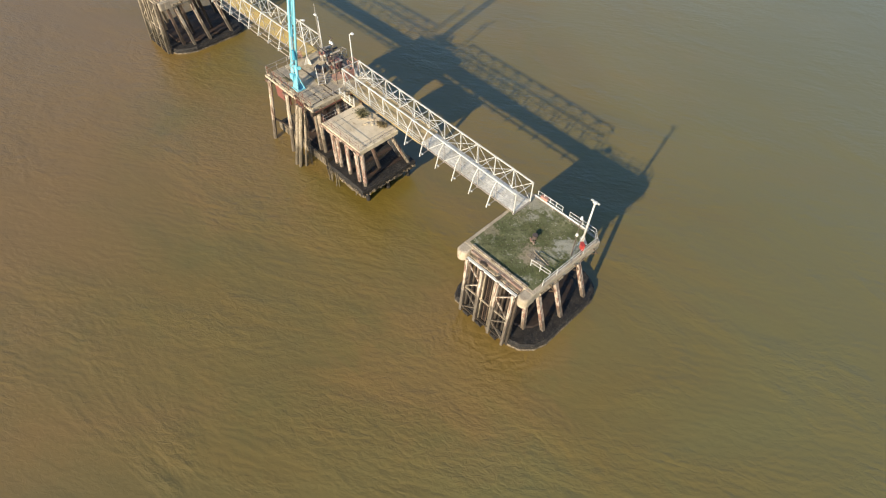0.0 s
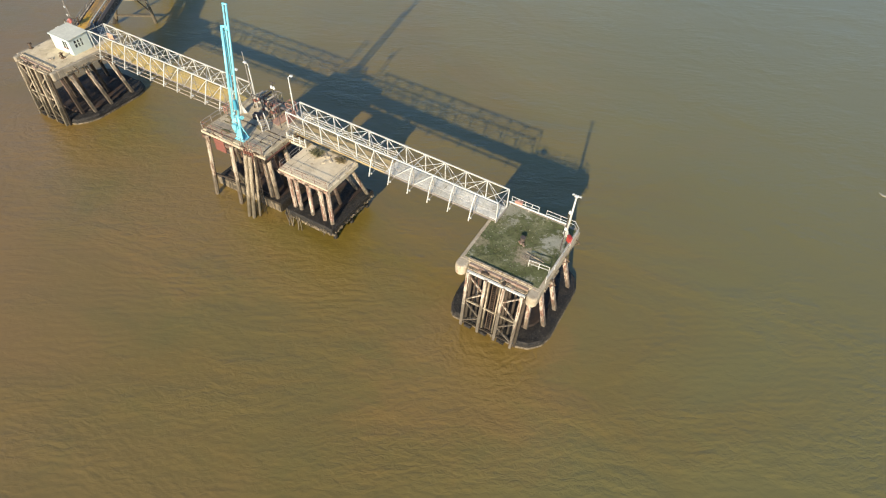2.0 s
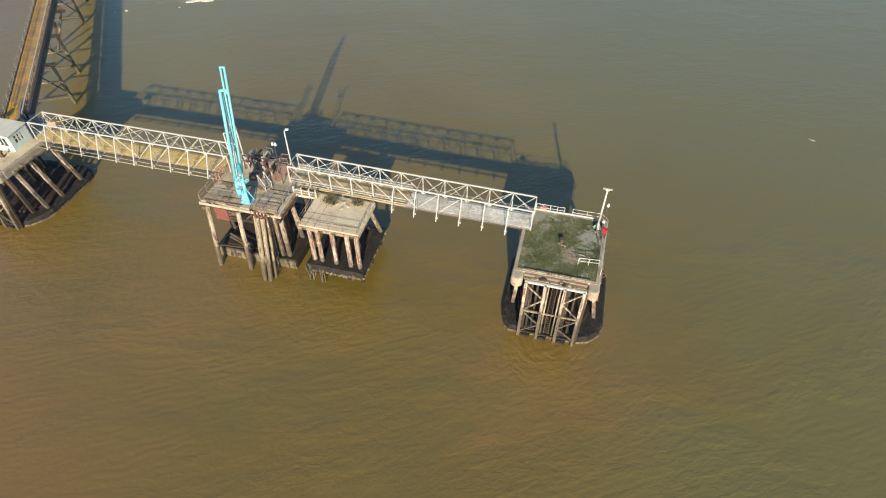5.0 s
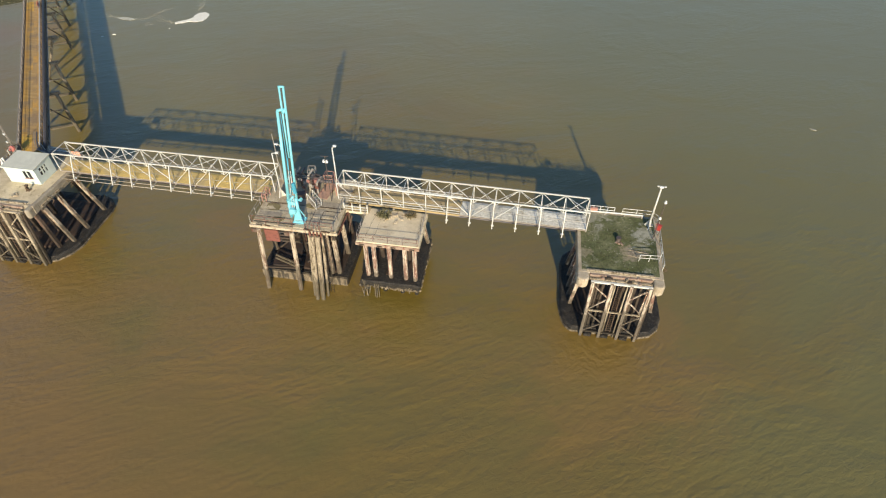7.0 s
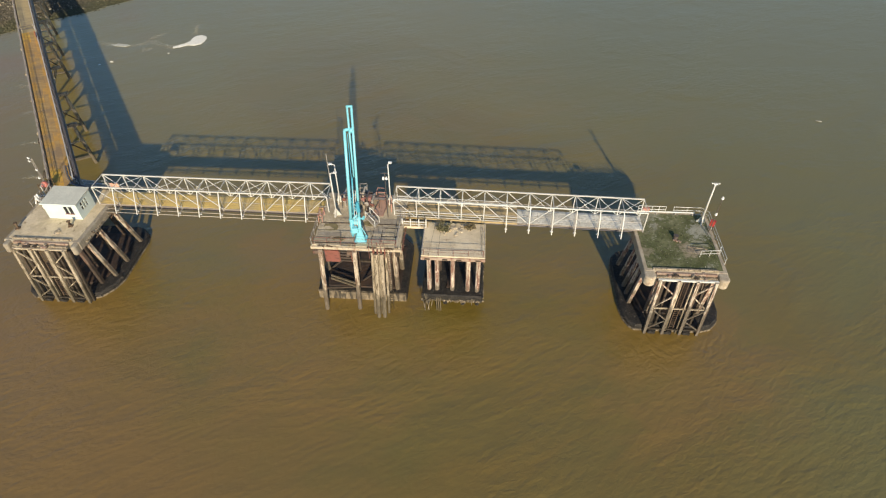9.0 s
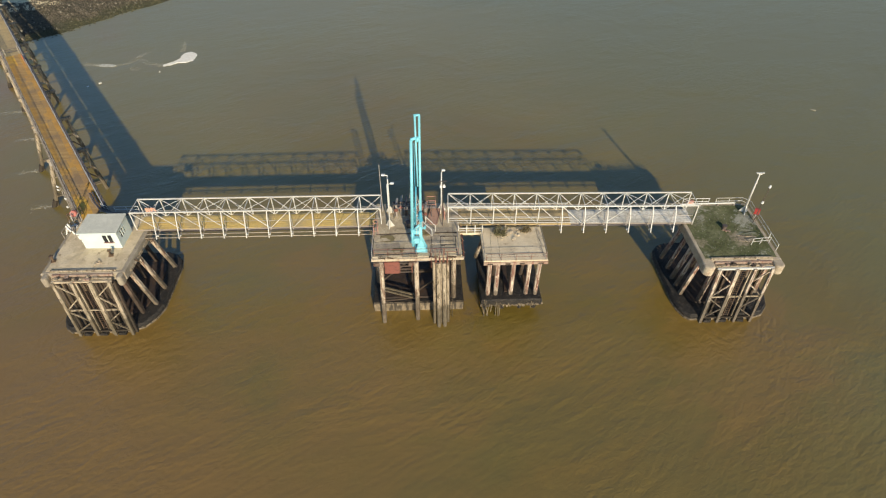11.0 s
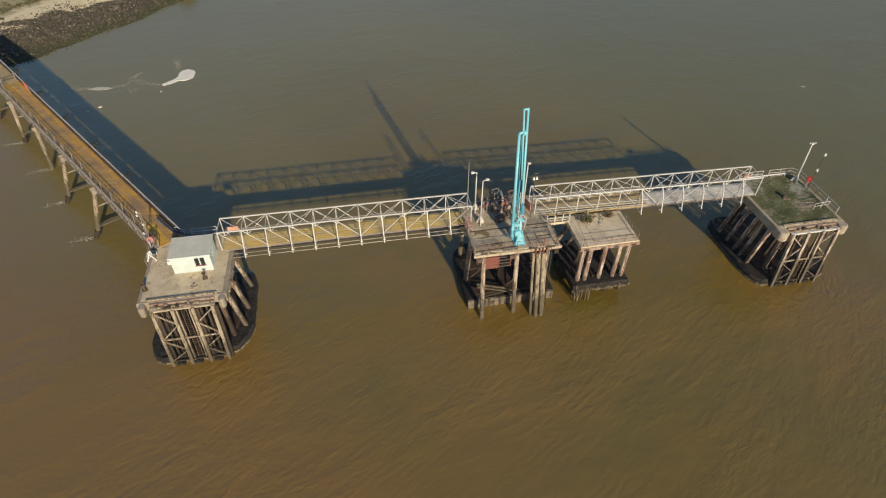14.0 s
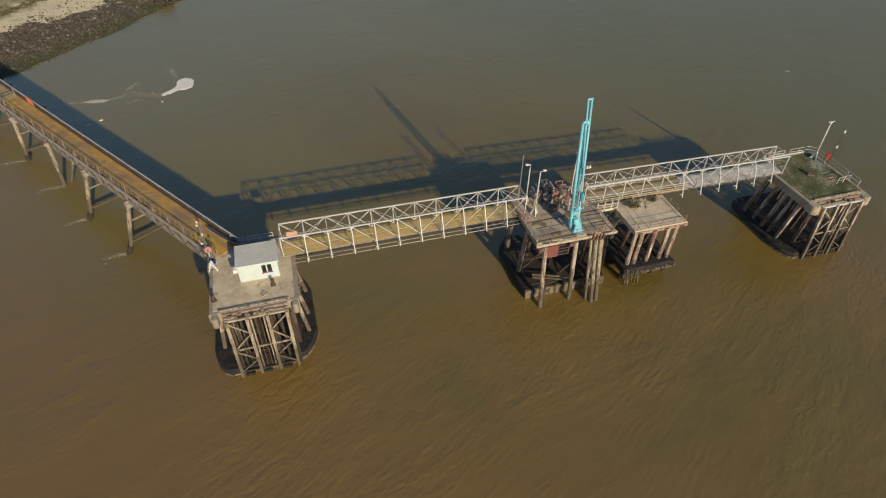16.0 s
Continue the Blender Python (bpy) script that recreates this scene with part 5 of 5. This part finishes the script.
def link_walk():
    """The short side walk from the loading platform to the small platform."""
    top = thing("side_walkway", "short side walkway with white posts and tan edge", "walkway", (-31.1, 7.95, 9.15))
    part("deck", Shape().box((1.55, 0.45, 0.16), (3.5, 1.1, 0.16)), DULL_WALK, top)
    part("edge", Shape().box((1.55, -0.12, 0.12), (3.5, 0.07, 0.34)), TAN, top)
    for x in (0.1, 1.15, 2.2, 3.1):
        part("post", Shape().rod((x, -0.1, 0.2), (x, -0.1, 1.5), 0.09, 4), WHITE_STEEL, top)
    part("rail", Shape().rod((0.0, -0.1, 1.05), (3.2, -0.1, 1.0), 0.06, 4), WHITE_STEEL, top)
    part("rail", Shape().rod((0.0, -0.1, 0.65), (3.2, -0.1, 0.6), 0.05, 4), WHITE_STEEL, top)
    return top


link_walk()


def manifold():
    """Tangle of rusty pipework and valves behind the loading arm."""
    top = thing("pipe_manifold", "rusty pipe manifold with valves and red flanges", "manifold", (-37.9, 10.3, BZ))
    rnd = random.Random(5)
    for i in range(7):
        x = -0.9 + i * 0.62
        h = 1.0 + rnd.random() * 1.3
        y = rnd.uniform(-0.6, 0.9)
        m = (GREY_STEEL, PALE_STEEL, DARK_STEEL)[i % 3]
        part("riser", Shape().rod((x, y, 0), (x, y, h), 0.14, 8).rod((x, y, h), (x + 0.1, y + 1.5, h), 0.14, 8), m, top)
        part("flange", Shape().rod((x, y, h * 0.55), (x, y, h * 0.55 + 0.12), 0.26, 10), (FADED, GREY_STEEL)[i % 2], top)
        part("valve_wheel", Shape().rod((x, y - 0.3, h * 0.75), (x, y - 0.36, h * 0.75), 0.24, 10), (RUST, FADED, GREY_STEEL)[i % 3], top)
    part("header", Shape().rod((-1.4, 1.5, 0.7), (4.2, 1.5, 0.7), 0.2, 10), PIPE_STEEL, top)
    part("header", Shape().rod((-1.4, 2.1, 1.1), (4.2, 2.1, 1.1), 0.17, 10), DARK_STEEL, top)
    part("frame", Shape().rod((-1.2, 0.2, 0), (-1.2, 0.2, 2.2), 0.07, 4).rod((3.6, 0.2, 0), (3.6, 0.2, 2.2), 0.07, 4).rod((-1.2, 0.2, 2.2), (3.6, 0.2, 2.2), 0.07, 4), DARK_STEEL, top)
    part("tray", Shape().box((1.0, -1.3, 0.35), (1.4, 0.8, 0.7), rz=20), DARK_STEEL, top)
    return top


manifold()


def steps():
    top = thing("access_stair", "small steel stair with white handrails", "stair", (-34.2, 7.3, BZ), 62)
    for i in range(5):
        part("tread", Shape().box((0, 0.28 * i, 0.2 + 0.2 * i), (0.9, 0.3, 0.05)), GREY_STEEL, top)
    for x in (-0.47, 0.47):
        part("stringer", Shape().rod((x, -0.15, 0.05), (x, 1.3, 1.05), 0.07, 4), GREY_STEEL, top)
        part("handrail", Shape().line([(x, -0.1, 0.1), (x, -0.1, 1.0), (x, 1.25, 2.0), (x, 1.25, 1.0)], 0.045, 6), WHITE_STEEL, top)
    return top


steps()

def edge_frame(at, rz, w, d, h, mat, label):
    """A small welded frame of square tubes, open on all sides."""
    top = thing("tube_frame", label, "frame", at, rz, "tube frames")
    for x in (-w / 2, w / 2):
        for y in (-d / 2, d / 2):
            part("post", Shape().rod((x, y, 0), (x, y, h), 0.05, 4), mat, top)
    for z in (h * 0.55, h):
        for y in (-d / 2, d / 2):
            part("rail", Shape().rod((-w / 2, y, z), (w / 2, y, z), 0.045, 4), mat, top)
        for x in (-w / 2, w / 2):
            part("rail", Shape().rod((x, -d / 2, z), (x, d / 2, z), 0.045, 4), mat, top)
    return top


edge_frame((-34.3, 12.7, BZ), 0, 1.1, 0.9, 1.4, SALMON, "faded salmon welded tube frame on the deck")
edge_frame((-36.6, 12.7, BZ), 8, 0.9, 0.9, 2.0, GREY_STEEL, "grey welded tube frame among the pipes")
edge_frame((-41.35, 8.1, BZ), 4, 0.5, 1.5, 1.15, SALMON, "salmon painted tube frame at the deck edge")
single("gangway_panel", Shape().box((0, 0, 0.62), (0.06, 1.7, 1.2)).box((0, -0.85, 0.65), (0.1, 0.1, 1.3)).box((0, 0.85, 0.65), (0.1, 0.1, 1.3)), SALMON, "salmon painted steel panel beside the footbridge entry", "panel", (-32.75, 10.9, BZ), 8)


single("steel_ramp", Shape().box((0, 0, 0.16), (1.35, 3.0, 0.07), rx=5).box((-0.66, 0, 0.24), (0.06, 3.0, 0.18), rx=5).box((0.66, 0, 0.24), (0.06, 3.0, 0.18), rx=5).box((0, 1.35, 0.12), (1.2, 0.1, 0.24)),
       RAMP_RED, "reddish-brown steel ramp leading to the footbridge", "ramp", (-34.0, 10.6, BZ), -12)


def bollard(at, label, rz=0.0, mat=HOOK_BROWN):
    top = thing("mooring_hook", label, "mooring hook", at, rz, "mooring hooks")
    part("base", Shape().box((0, 0, 0.05), (0.55, 0.55, 0.1)), mat, top)
    part("post", Shape().rod((0, 0, 0.1), (0, 0, 0.75), 0.15, 10, 0.12), mat, top)
    part("hook", Shape().rod((0, 0, 0.6), (0.1, -0.4, 0.7), 0.09, 8).rod((0.1, -0.4, 0.7), (0.1, -0.48, 0.4), 0.08, 8), mat, top)
    part("head", Shape().box((0, 0, 0.8), (0.4, 0.32, 0.15)), mat, top)
    return top


bollard((-73.3, 5.45, AZ), "rusty brown mooring hook on bare deck", 10)
bollard((-79.8, 4.65, AZ), "rusty brown mooring hook near deck edge", 200)


def rubble(name, at, n, spread, size, mat, label, seed):
    rnd = random.Random(seed)
    s = Shape()
    for _ in range(n):
        a, r = rnd.uniform(0, 6.28), spread * rnd.random()
        k = size * rnd.uniform(0.5, 1.2)
        s.box((a and r * math.cos(a), r * math.sin(a) * 0.7, k * 0.3), (k, k * 0.7, k * 0.6), rz=rnd.uniform(0, 180), rx=rnd.uniform(-12, 12))
    return single(name, s, mat, label, "debris", at, kind="stuff")


rubble("debris_heap", (-74.6, 4.15, AZ), 9, 0.55, 0.3, PALE, "small heap of pale broken concrete on deck", 2)
rubble("debris_heap", (3.25, 7.2, DZ), 8, 0.45, 0.22, PINK, "pinkish rubble beside a dark stump on moss", 4)
rubble("debris_heap", (-24.6, 7.8, CZ), 46, 2.3, 0.26, PALE, "pale rubble along the small platform's back edge", 6)
single("mooring_stump", Shape().rod((0, 0, 0), (0, 0.05, 0.4), 0.3, 10, 0.22).rod((0, 0.05, 0.4), (0, 0.05, 0.52), 0.32, 10), DARK_STEEL, "dark corroded mooring stump in the moss", "stump", (3.15, 7.75, DZ))
single("fallen_board", Shape().box((-0.2, 0, 0.03), (1.5, 0.75, 0.05), rz=-12).box((0.35, 0.55, 0.05), (2.3, 0.07, 0.09), rz=-10), TIMBER, "weathered board lying on the mossy deck", "board", (5.1, 5.6, DZ))


def winch():
    top = thing("hose_winch", "white tubular frame with winch at the deck edge", "winch", (-79.9, 9.95, AZ))
    part("frame", Shape().rod((-0.5, -0.4, 0), (0, 0, 1.3), 0.09, 6).rod((0.5, -0.4, 0), (0, 0, 1.3), 0.09, 6).rod((0, 0.6, 0), (0, 0, 1.3), 0.09, 6), LAMP_WHITE, top)
    part("drum", Shape().rod((-0.45, 0, 0.55), (0.45, 0, 0.55), 0.3, 12), GREY_STEEL, top)
    part("arm", Shape().rod((-0.2, -0.2, 1.2), (0.5, -0.7, 0.7), 0.1, 6), LAMP_WHITE, top)
    return top


winch()


def gate_frame():
    """A bent tubular gate frame with loose bars where the trestle meets the dolphin."""
    top = thing("gate_frame", "bent tubular gate frame with loose rusty bars", "gate", (-80.2, 11.4, AZ), 20)
    for x, y, m in ((0, 0, WHITE_STEEL), (0.1, 1.3, GREY_STEEL), (-0.5, 0.6, HOOK_BROWN), (0.9, 1.9, HOOK_BROWN)):
        part("post", Shape().rod((x, y, 0), (x + 0.1, y, 1.5), 0.06, 6), m, top)
    for p, q, m in (((0, 0, 1.4), (0.1, 1.3, 1.4), WHITE_STEEL), ((0, 0, 0.7), (0.1, 1.3, 0.7), GREY_STEEL), ((-0.5, 0.6, 1.2), (0.9, 1.9, 1.3), HOOK_BROWN), ((-0.4, -0.6, 0.05), (0.8, 1.0, 1.1), GREY_STEEL), ((0.3, 0.2, 0.05), (-0.6, 1.6, 0.9), HOOK_BROWN)):
        part("bar", Shape().rod(p, q, 0.05, 6), m, top)
    part("hose_coil", Shape().line([(0.45 * math.cos(i * 0.7), -0.7 + 0.45 * math.sin(i * 0.7), 0.08 + 0.012 * i) for i in range(20)], 0.06, 6), LAMP_WHITE, top)
    return top


gate_frame()


def pipeline():
    """Pipes that sweep from the trestle behind the hut to the footbridge."""
    top = thing("pipeline", "dark bent pipeline sweeping round behind the hut", "pipeline", (0, 0, 0))
    way = [(-80.6, 17.6), (-79.14, 15.55), (-78.04, 14.3), (-77.2, 13.55), (-75.83, 13.0), (-74.25, 12.9), (-72.67, 13.1), (-71.6, 13.15)]
    for k, z, r, m in ((0.0, 9.62, 0.13, PIPE_STEEL), (0.30, 9.5, 0.11, PIPE_STEEL), (-0.24, 9.85, 0.045, GREY_STEEL)):
        part("pipe", Shape().line([(x + k * 0.5, y + k, z) for x, y in way], r, 8), m, top)
    for x, y in ((-78.0, 14.3), (-75.8, 13.1), (-73.2, 13.1)):
        part("saddle", Shape().box((x, y + 0.1, 9.25), (0.25, 0.9, 0.4)), GREY_STEEL, top)
    return top


pipeline()

landing = single("landing", Shape().prism([(-81.2, 13.0), (-77.0, 13.6), (-71.2, 13.6), (-71.2, 14.0), (-76.9, 15.4), (-79.9, 15.4)], 8.5, 9.12, 0.05), CONCRETE, "concrete landing joining trestle and dolphin", "landing")


def barrier(at, rz, w, label, high=0.8, mat=ORANGE):
    top = thing("barrier_sheet", label, "barrier", at, rz)
    for x in (-w / 2, w / 2):
        part("post", Shape().rod((x, 0, 0), (x, 0, 1.45), 0.05, 4), GREY_STEEL, top)
    folds = 8
    for i in range(folds):
        x0, x1 = -w / 2 + w * i / folds, -w / 2 + w * (i + 1) / folds
        part("sheet", Shape().box(((x0 + x1) / 2, 0.03 * (-1) ** i, 0.92 + 0.03 * ((i * 3) % 4)), (w / folds, 0.05, high), rz=8 * (-1) ** i), mat, top)
    return top


barrier(pose(*APP_AT, 0, 0, APP_RZ) @ Vector((55.8, 0.22, 9.3)), APP_RZ, 2.4, "orange plastic barrier sheet on the trestle parapet", 1.15)
barrier((-70.4, 12.3, 9.6), 0, 1.3, "faded orange plastic barrier sheet inside the footbridge", mat=ORANGE_FADED)


# shrubs and foam
def shrub(at, w, h, n, seed, label, mat=LEAF):
    rnd = random.Random(seed)
    top = thing("shrub", label, "shrub", at, group="shrubs")
    stems, leaves = Shape(), Shape()
    for _ in range(14):
        a = rnd.uniform(0, 6.28)
        r = rnd.uniform(0.2, 1) * w
        tip = Vector((math.cos(a) * r, math.sin(a) * r * 0.7, h * rnd.uniform(0.4, 1)))
        stems.rod((0.1 * math.cos(a), 0.1 * math.sin(a), 0), tip, 0.02, 4, 0.008)
        for _ in range(n // 14):
            p = tip * rnd.uniform(0.35, 1.05) + Vector((rnd.gauss(0, 0.13), rnd.gauss(0, 0.13), rnd.gauss(0, 0.08)))
            p.z = max(0.03, p.z)
            m = pose(*p, rnd.uniform(-70, 70), rnd.uniform(-70, 70), rnd.uniform(0, 360))
            k = rnd.uniform(0.07, 0.15)
            leaves.add([m @ Vector(q) for q in ((-k, 0, 0), (0, -k * 0.5, 0), (k, 0, 0.02), (0, k * 0.5, 0))], [(0, 1, 2, 3)])
    part("stems", stems, TIMBER_DARK, top)
    part("leaves", leaves, mat, top)
    return top


shrub((-25.7, 7.3, CZ), 1.4, 0.8, 700, 1, "dry green shrub growing on the small platform")
shrub((-22.6, 8.0, CZ), 0.95, 0.5, 380, 2, "low yellowish shrub growing on the small platform", REED)


def foam(name, c, outline, rz, seed, label, size=1.0, mat=FOAM):
    """A floating foam raft: an outline roughened by noise, a hand's breadth thick."""
    ring = []
    n = len(outline)
    for i in range(n):
        (ax, ay), (bx, by) = outline[i], outline[(i + 1) % n]
        for k in range(5):
            u = k / 5
            x, y = ax + (bx - ax) * u, ay + (by - ay) * u
            j = noise.noise(Vector((x * 1.4, y * 1.4, seed))) * 0.32
            ring.append(((x + j) * size, (y + noise.noise(Vector((x * 1.4, y * 1.4, seed + 4))) * 0.32) * size))
    return single(name, rough_top(ring, -0.05, 0.06, 0.5, 0.05, seed, 0.05), mat, label, "foam", (*c, 0), rz, "foam patches")


COMET = [(1.9, -0.6), (1.8, 1.2), (1.0, 2.6), (-0.1, 2.9), (-1.2, 2.5), (-1.6, 1.2), (-1.5, -0.3), (-2.1, -1.7), (-3.2, -2.9), (-4.4, -4.0), (-4.0, -4.7), (-2.6, -3.9), (-1.2, -2.9), (0.5, -2.9), (1.5, -2.0)]
STREAK = [(2.4, -0.3), (1.4, 0.35), (0.2, 0.75), (-1.3, 0.7), (-2.4, 0.3), (-1.4, -0.5), (0.3, -0.95), (1.6, -0.8)]
foam("foam_patch", (-88.7, 82.2), COMET, 0, 3.1, "comet-shaped cream-white foam patch floating on the river")
foam("foam_patch", (-105.6, 78.5), STREAK, 0, 7.7, "thin streak of white foam on the river", 1.0, FOAM_PALE)
FLECK = [(1.0, 0.0), (0.6, 0.55), (-0.2, 0.5), (-0.9, 0.15), (-0.6, -0.4), (0.3, -0.5)]


def foam_wisps():
    """Thin wisps of foam: many small flakes strewn along a few wandering lines."""
    rnd = random.Random(31)
    s = Shape()
    lines = [[(-101.4, 79.1), (-99.9, 80.6), (-98.6, 80.9), (-97.0, 79.6), (-95.7, 78.8)], [(-99.6, 77.0), (-98.4, 76.2), (-97.6, 76.6)], [(-92.3, 91.0), (-91.4, 88.4), (-90.6, 85.8)],
             [(-100.6, 82.0), (-99.2, 84.2), (-98.2, 85.2)], [(-112.0, 79.5), (-109.5, 79.2), (-107.5, 78.6)], [(-103.4, 78.2), (-102.0, 78.6), (-101.2, 79.2)], [(-95.4, 79.0), (-94.2, 78.2), (-92.8, 77.8)]]
    for line in lines:
        for (ax, ay), (bx, by) in zip(line, line[1:]):
            for _ in range(int(22 * math.hypot(bx - ax, by - ay))):
                u = rnd.random()
                x, y = ax + (bx - ax) * u + rnd.gauss(0, 0.35), ay + (by - ay) * u + rnd.gauss(0, 0.55)
                k, n = rnd.uniform(0.02, 0.04) + 0.10 * rnd.random() ** 4, 6
                ring = [(x + k * rnd.uniform(0.6, 1.5) * math.cos(i * math.tau / n), y + k * rnd.uniform(0.6, 1.2) * math.sin(i * math.tau / n)) for i in range(n)]
                s.add([(px, py, -0.02) for px, py in ring] + [(x + (px - x) * 0.8, y + (py - y) * 0.8, 0.025) for px, py in ring],
                      [(i, (i + 1) % n, n + (i + 1) % n, n + i) for i in range(n)] + [tuple(range(n, 2 * n))])
    return single("foam_wisps", s, FOAM_THIN, "thin broken wisps of pale foam on the river", "foam", kind="stuff")


foam("foam_patch", (43.0, 53.8), STREAK, -20, 9.4, "small faint streak of foam on open water", 0.25, FOAM_THIN)
foam_wisps()
for i, (x, y, k) in enumerate(((-103.6, 69.9, 0.42), (-105.6, 68.4, 0.3), (-92.7, 74.8, 0.28))):
    foam("foam_fleck", (x, y), FLECK, 40.0 * i, 50.0 + i, "small fleck of white foam on the river", k)


def pile_wake(at, rz, seed):
    """A trail of pale bubbles downstream of a pile."""
    rnd = random.Random(seed)
    s = Shape()
    for _ in range(90):
        u = rnd.random() ** 1.4
        x, y, k, n = -0.3 + 4.2 * u, rnd.gauss(0, 0.14 + 0.32 * u), rnd.uniform(0.03, 0.11) * (1.2 - 0.6 * u), 5
        ring = [(x + k * 1.5 * rnd.uniform(0.7, 1.3) * math.cos(i * math.tau / n), y + k * rnd.uniform(0.7, 1.2) * math.sin(i * math.tau / n)) for i in range(n)]
        s.add([(px, py, -0.02) for px, py in ring] + [(x + (px - x) * 0.75, y + (py - y) * 0.75, 0.02) for px, py in ring],
              [(i, (i + 1) % n, n + (i + 1) % n, n + i) for i in range(n)] + [tuple(range(n, 2 * n))])
    return single("foam_trail", s, FOAM_THIN, "trail of pale bubbles in the current behind a pile", "foam", (*at, 0), rz, kind="stuff")


for i, (s_along, foot_y) in enumerate(((20.9, 5.6), (33.0, 5.4), (44.8, 3.9), (57.5, 4.2))):
    p = pose(*APP_AT, 0, 0, APP_RZ) @ Vector((s_along, foot_y + 0.3, 0))
    pile_wake((p.x, p.y), 186, 60 + i)


def trestle_gate():
    """An open bar gate across the trestle."""
    top = thing("bar_gate", "dark steel bar gate across the trestle deck", "gate", pose(*APP_AT, 0, 0, APP_RZ) @ Vector((62.0, 0.3, 9.25)), APP_RZ)
    for y in (0.0, 2.3):
        part("post", Shape().rod((0, y, 0), (0, y, 1.5), 0.08, 4), GREY_STEEL, top)
    for z in (0.6, 1.1):
        part("bar", Shape().rod((0, 0, z), (0, 2.3, z), 0.05, 4), DARK_STEEL, top)
    return top


trestle_gate()


def shore_stones():
    """The belt of dark stones along the waterline."""
    rnd = random.Random(9)
    s = Shape()
    side = Vector((-SHORE_D.y, SHORE_D.x))
    for _ in range(22000):
        u, v = rnd.uniform(-30, 60), rnd.uniform(-1.5, 21) if rnd.random() < 0.95 else rnd.uniform(18, 34)
        p = SHORE_A + SHORE_D * u + side * v
        z = shore_height(p.x, p.y)
        if z < -0.25 or (z > (2.4 if u < 20 else 1.75) and rnd.random() < 0.85):
            continue
        k = 0.08 + 0.30 * rnd.random() ** 5
        a = rnd.uniform(0, 6.28)
        c, w = math.cos(a) * k, math.sin(a) * k
        x, y = p
        s.add([(x + c, y + w, z - 0.05), (x - w * 0.8, y + c * 0.8, z - 0.05), (x - c, y - w, z - 0.05), (x + w * 0.8, y - c * 0.8, z - 0.05),
               (x + c * 0.5, y + w * 0.5, z + k * 0.62), (x - w * 0.4, y + c * 0.5, z + k * 0.7), (x - c * 0.55, y - w * 0.5, z + k * 0.55), (x + w * 0.4, y - c * 0.45, z + k * 0.6)],
              [(0, 1, 5, 4), (1, 2, 6, 5), (2, 3, 7, 6), (3, 0, 4, 7), (4, 5, 6, 7)])
    return single("shore_stones", s, STONE, "dark weedy stones strewn along the river beach", "stones", kind="stuff")


shore_stones()


def strand_plants():
    """Low dark plants along the upper beach."""
    rnd = random.Random(23)
    s = Shape()
    side = Vector((-SHORE_D.y, SHORE_D.x))
    for _ in range(620):
        u = rnd.uniform(-8, 48)
        v = rnd.gauss(26.8, 0.8) if rnd.random() < 0.55 else rnd.uniform(27, 44)
        p = SHORE_A + SHORE_D * u + side * v
        z, w = shore_height(p.x, p.y), rnd.uniform(0.25, 0.7)
        for _ in range(26):
            m = pose(p.x + rnd.gauss(0, w * 0.5), p.y + rnd.gauss(0, w * 0.5), z + abs(rnd.gauss(0, w * 0.35)), rnd.uniform(-60, 60), rnd.uniform(-60, 60), rnd.uniform(0, 360))
            k = rnd.uniform(0.08, 0.2)
            s.add([m @ Vector(q) for q in ((-k, 0, 0), (0, -k * 0.45, 0), (k, 0, 0.03), (0, k * 0.45, 0))], [(0, 1, 2, 3)])
    return single("strand_plants", s, LEAF, "low dark green plants along the upper beach", "plants", kind="stuff")


strand_plants()


def stump_row(at, seed):
    rnd = random.Random(seed)
    top = thing("timber_groyne", "ruined timber groyne with broken stakes at the waterline", "groyne", at)
    for i in range(38):
        x, y = rnd.uniform(-2.4, 2.4), rnd.uniform(-1.2, 2.2)
        part("stake", Shape().rod((x, y, -0.6), (x + rnd.uniform(-0.3, 0.3), y + rnd.uniform(-0.3, 0.3), rnd.uniform(1.2, 2.6)), 0.17, 5), (TIMBER, TIMBER_DARK, TIMBER_DARK)[i % 3], top)
    part("rail", Shape().rod((-2.4, 0.2, 0.9), (2.4, -0.3, 1.0), 0.14, 4), TIMBER, top)
    return top


stump_row((-96.3, 133.6, -0.2), 3)


def moss_tufts():
    """Short grass tufts in the moss of the dolphin's deck."""
    rnd = random.Random(17)
    s = Shape()
    for _ in range(1500):
        x, y = rnd.uniform(-1.2, 7.4), rnd.uniform(2.5, 12.3)
        if noise.noise(Vector((x * 0.5, y * 0.5, 3))) < -0.12:
            continue
        for _ in range(3):
            a = rnd.uniform(0, 6.28)
            h = rnd.uniform(0.05, 0.16)
            c, w = math.cos(a), math.sin(a)
            s.add([(x - w * 0.025, y + c * 0.025, DZ - 0.03), (x + w * 0.025, y - c * 0.025, DZ - 0.03), (x + c * 0.1, y + w * 0.1, DZ + h)], [(0, 1, 2)])
    return single("grass_tufts", s, GRASS, "short olive grass tufts growing in the moss", "grass", kind="stuff")


moss_tufts()
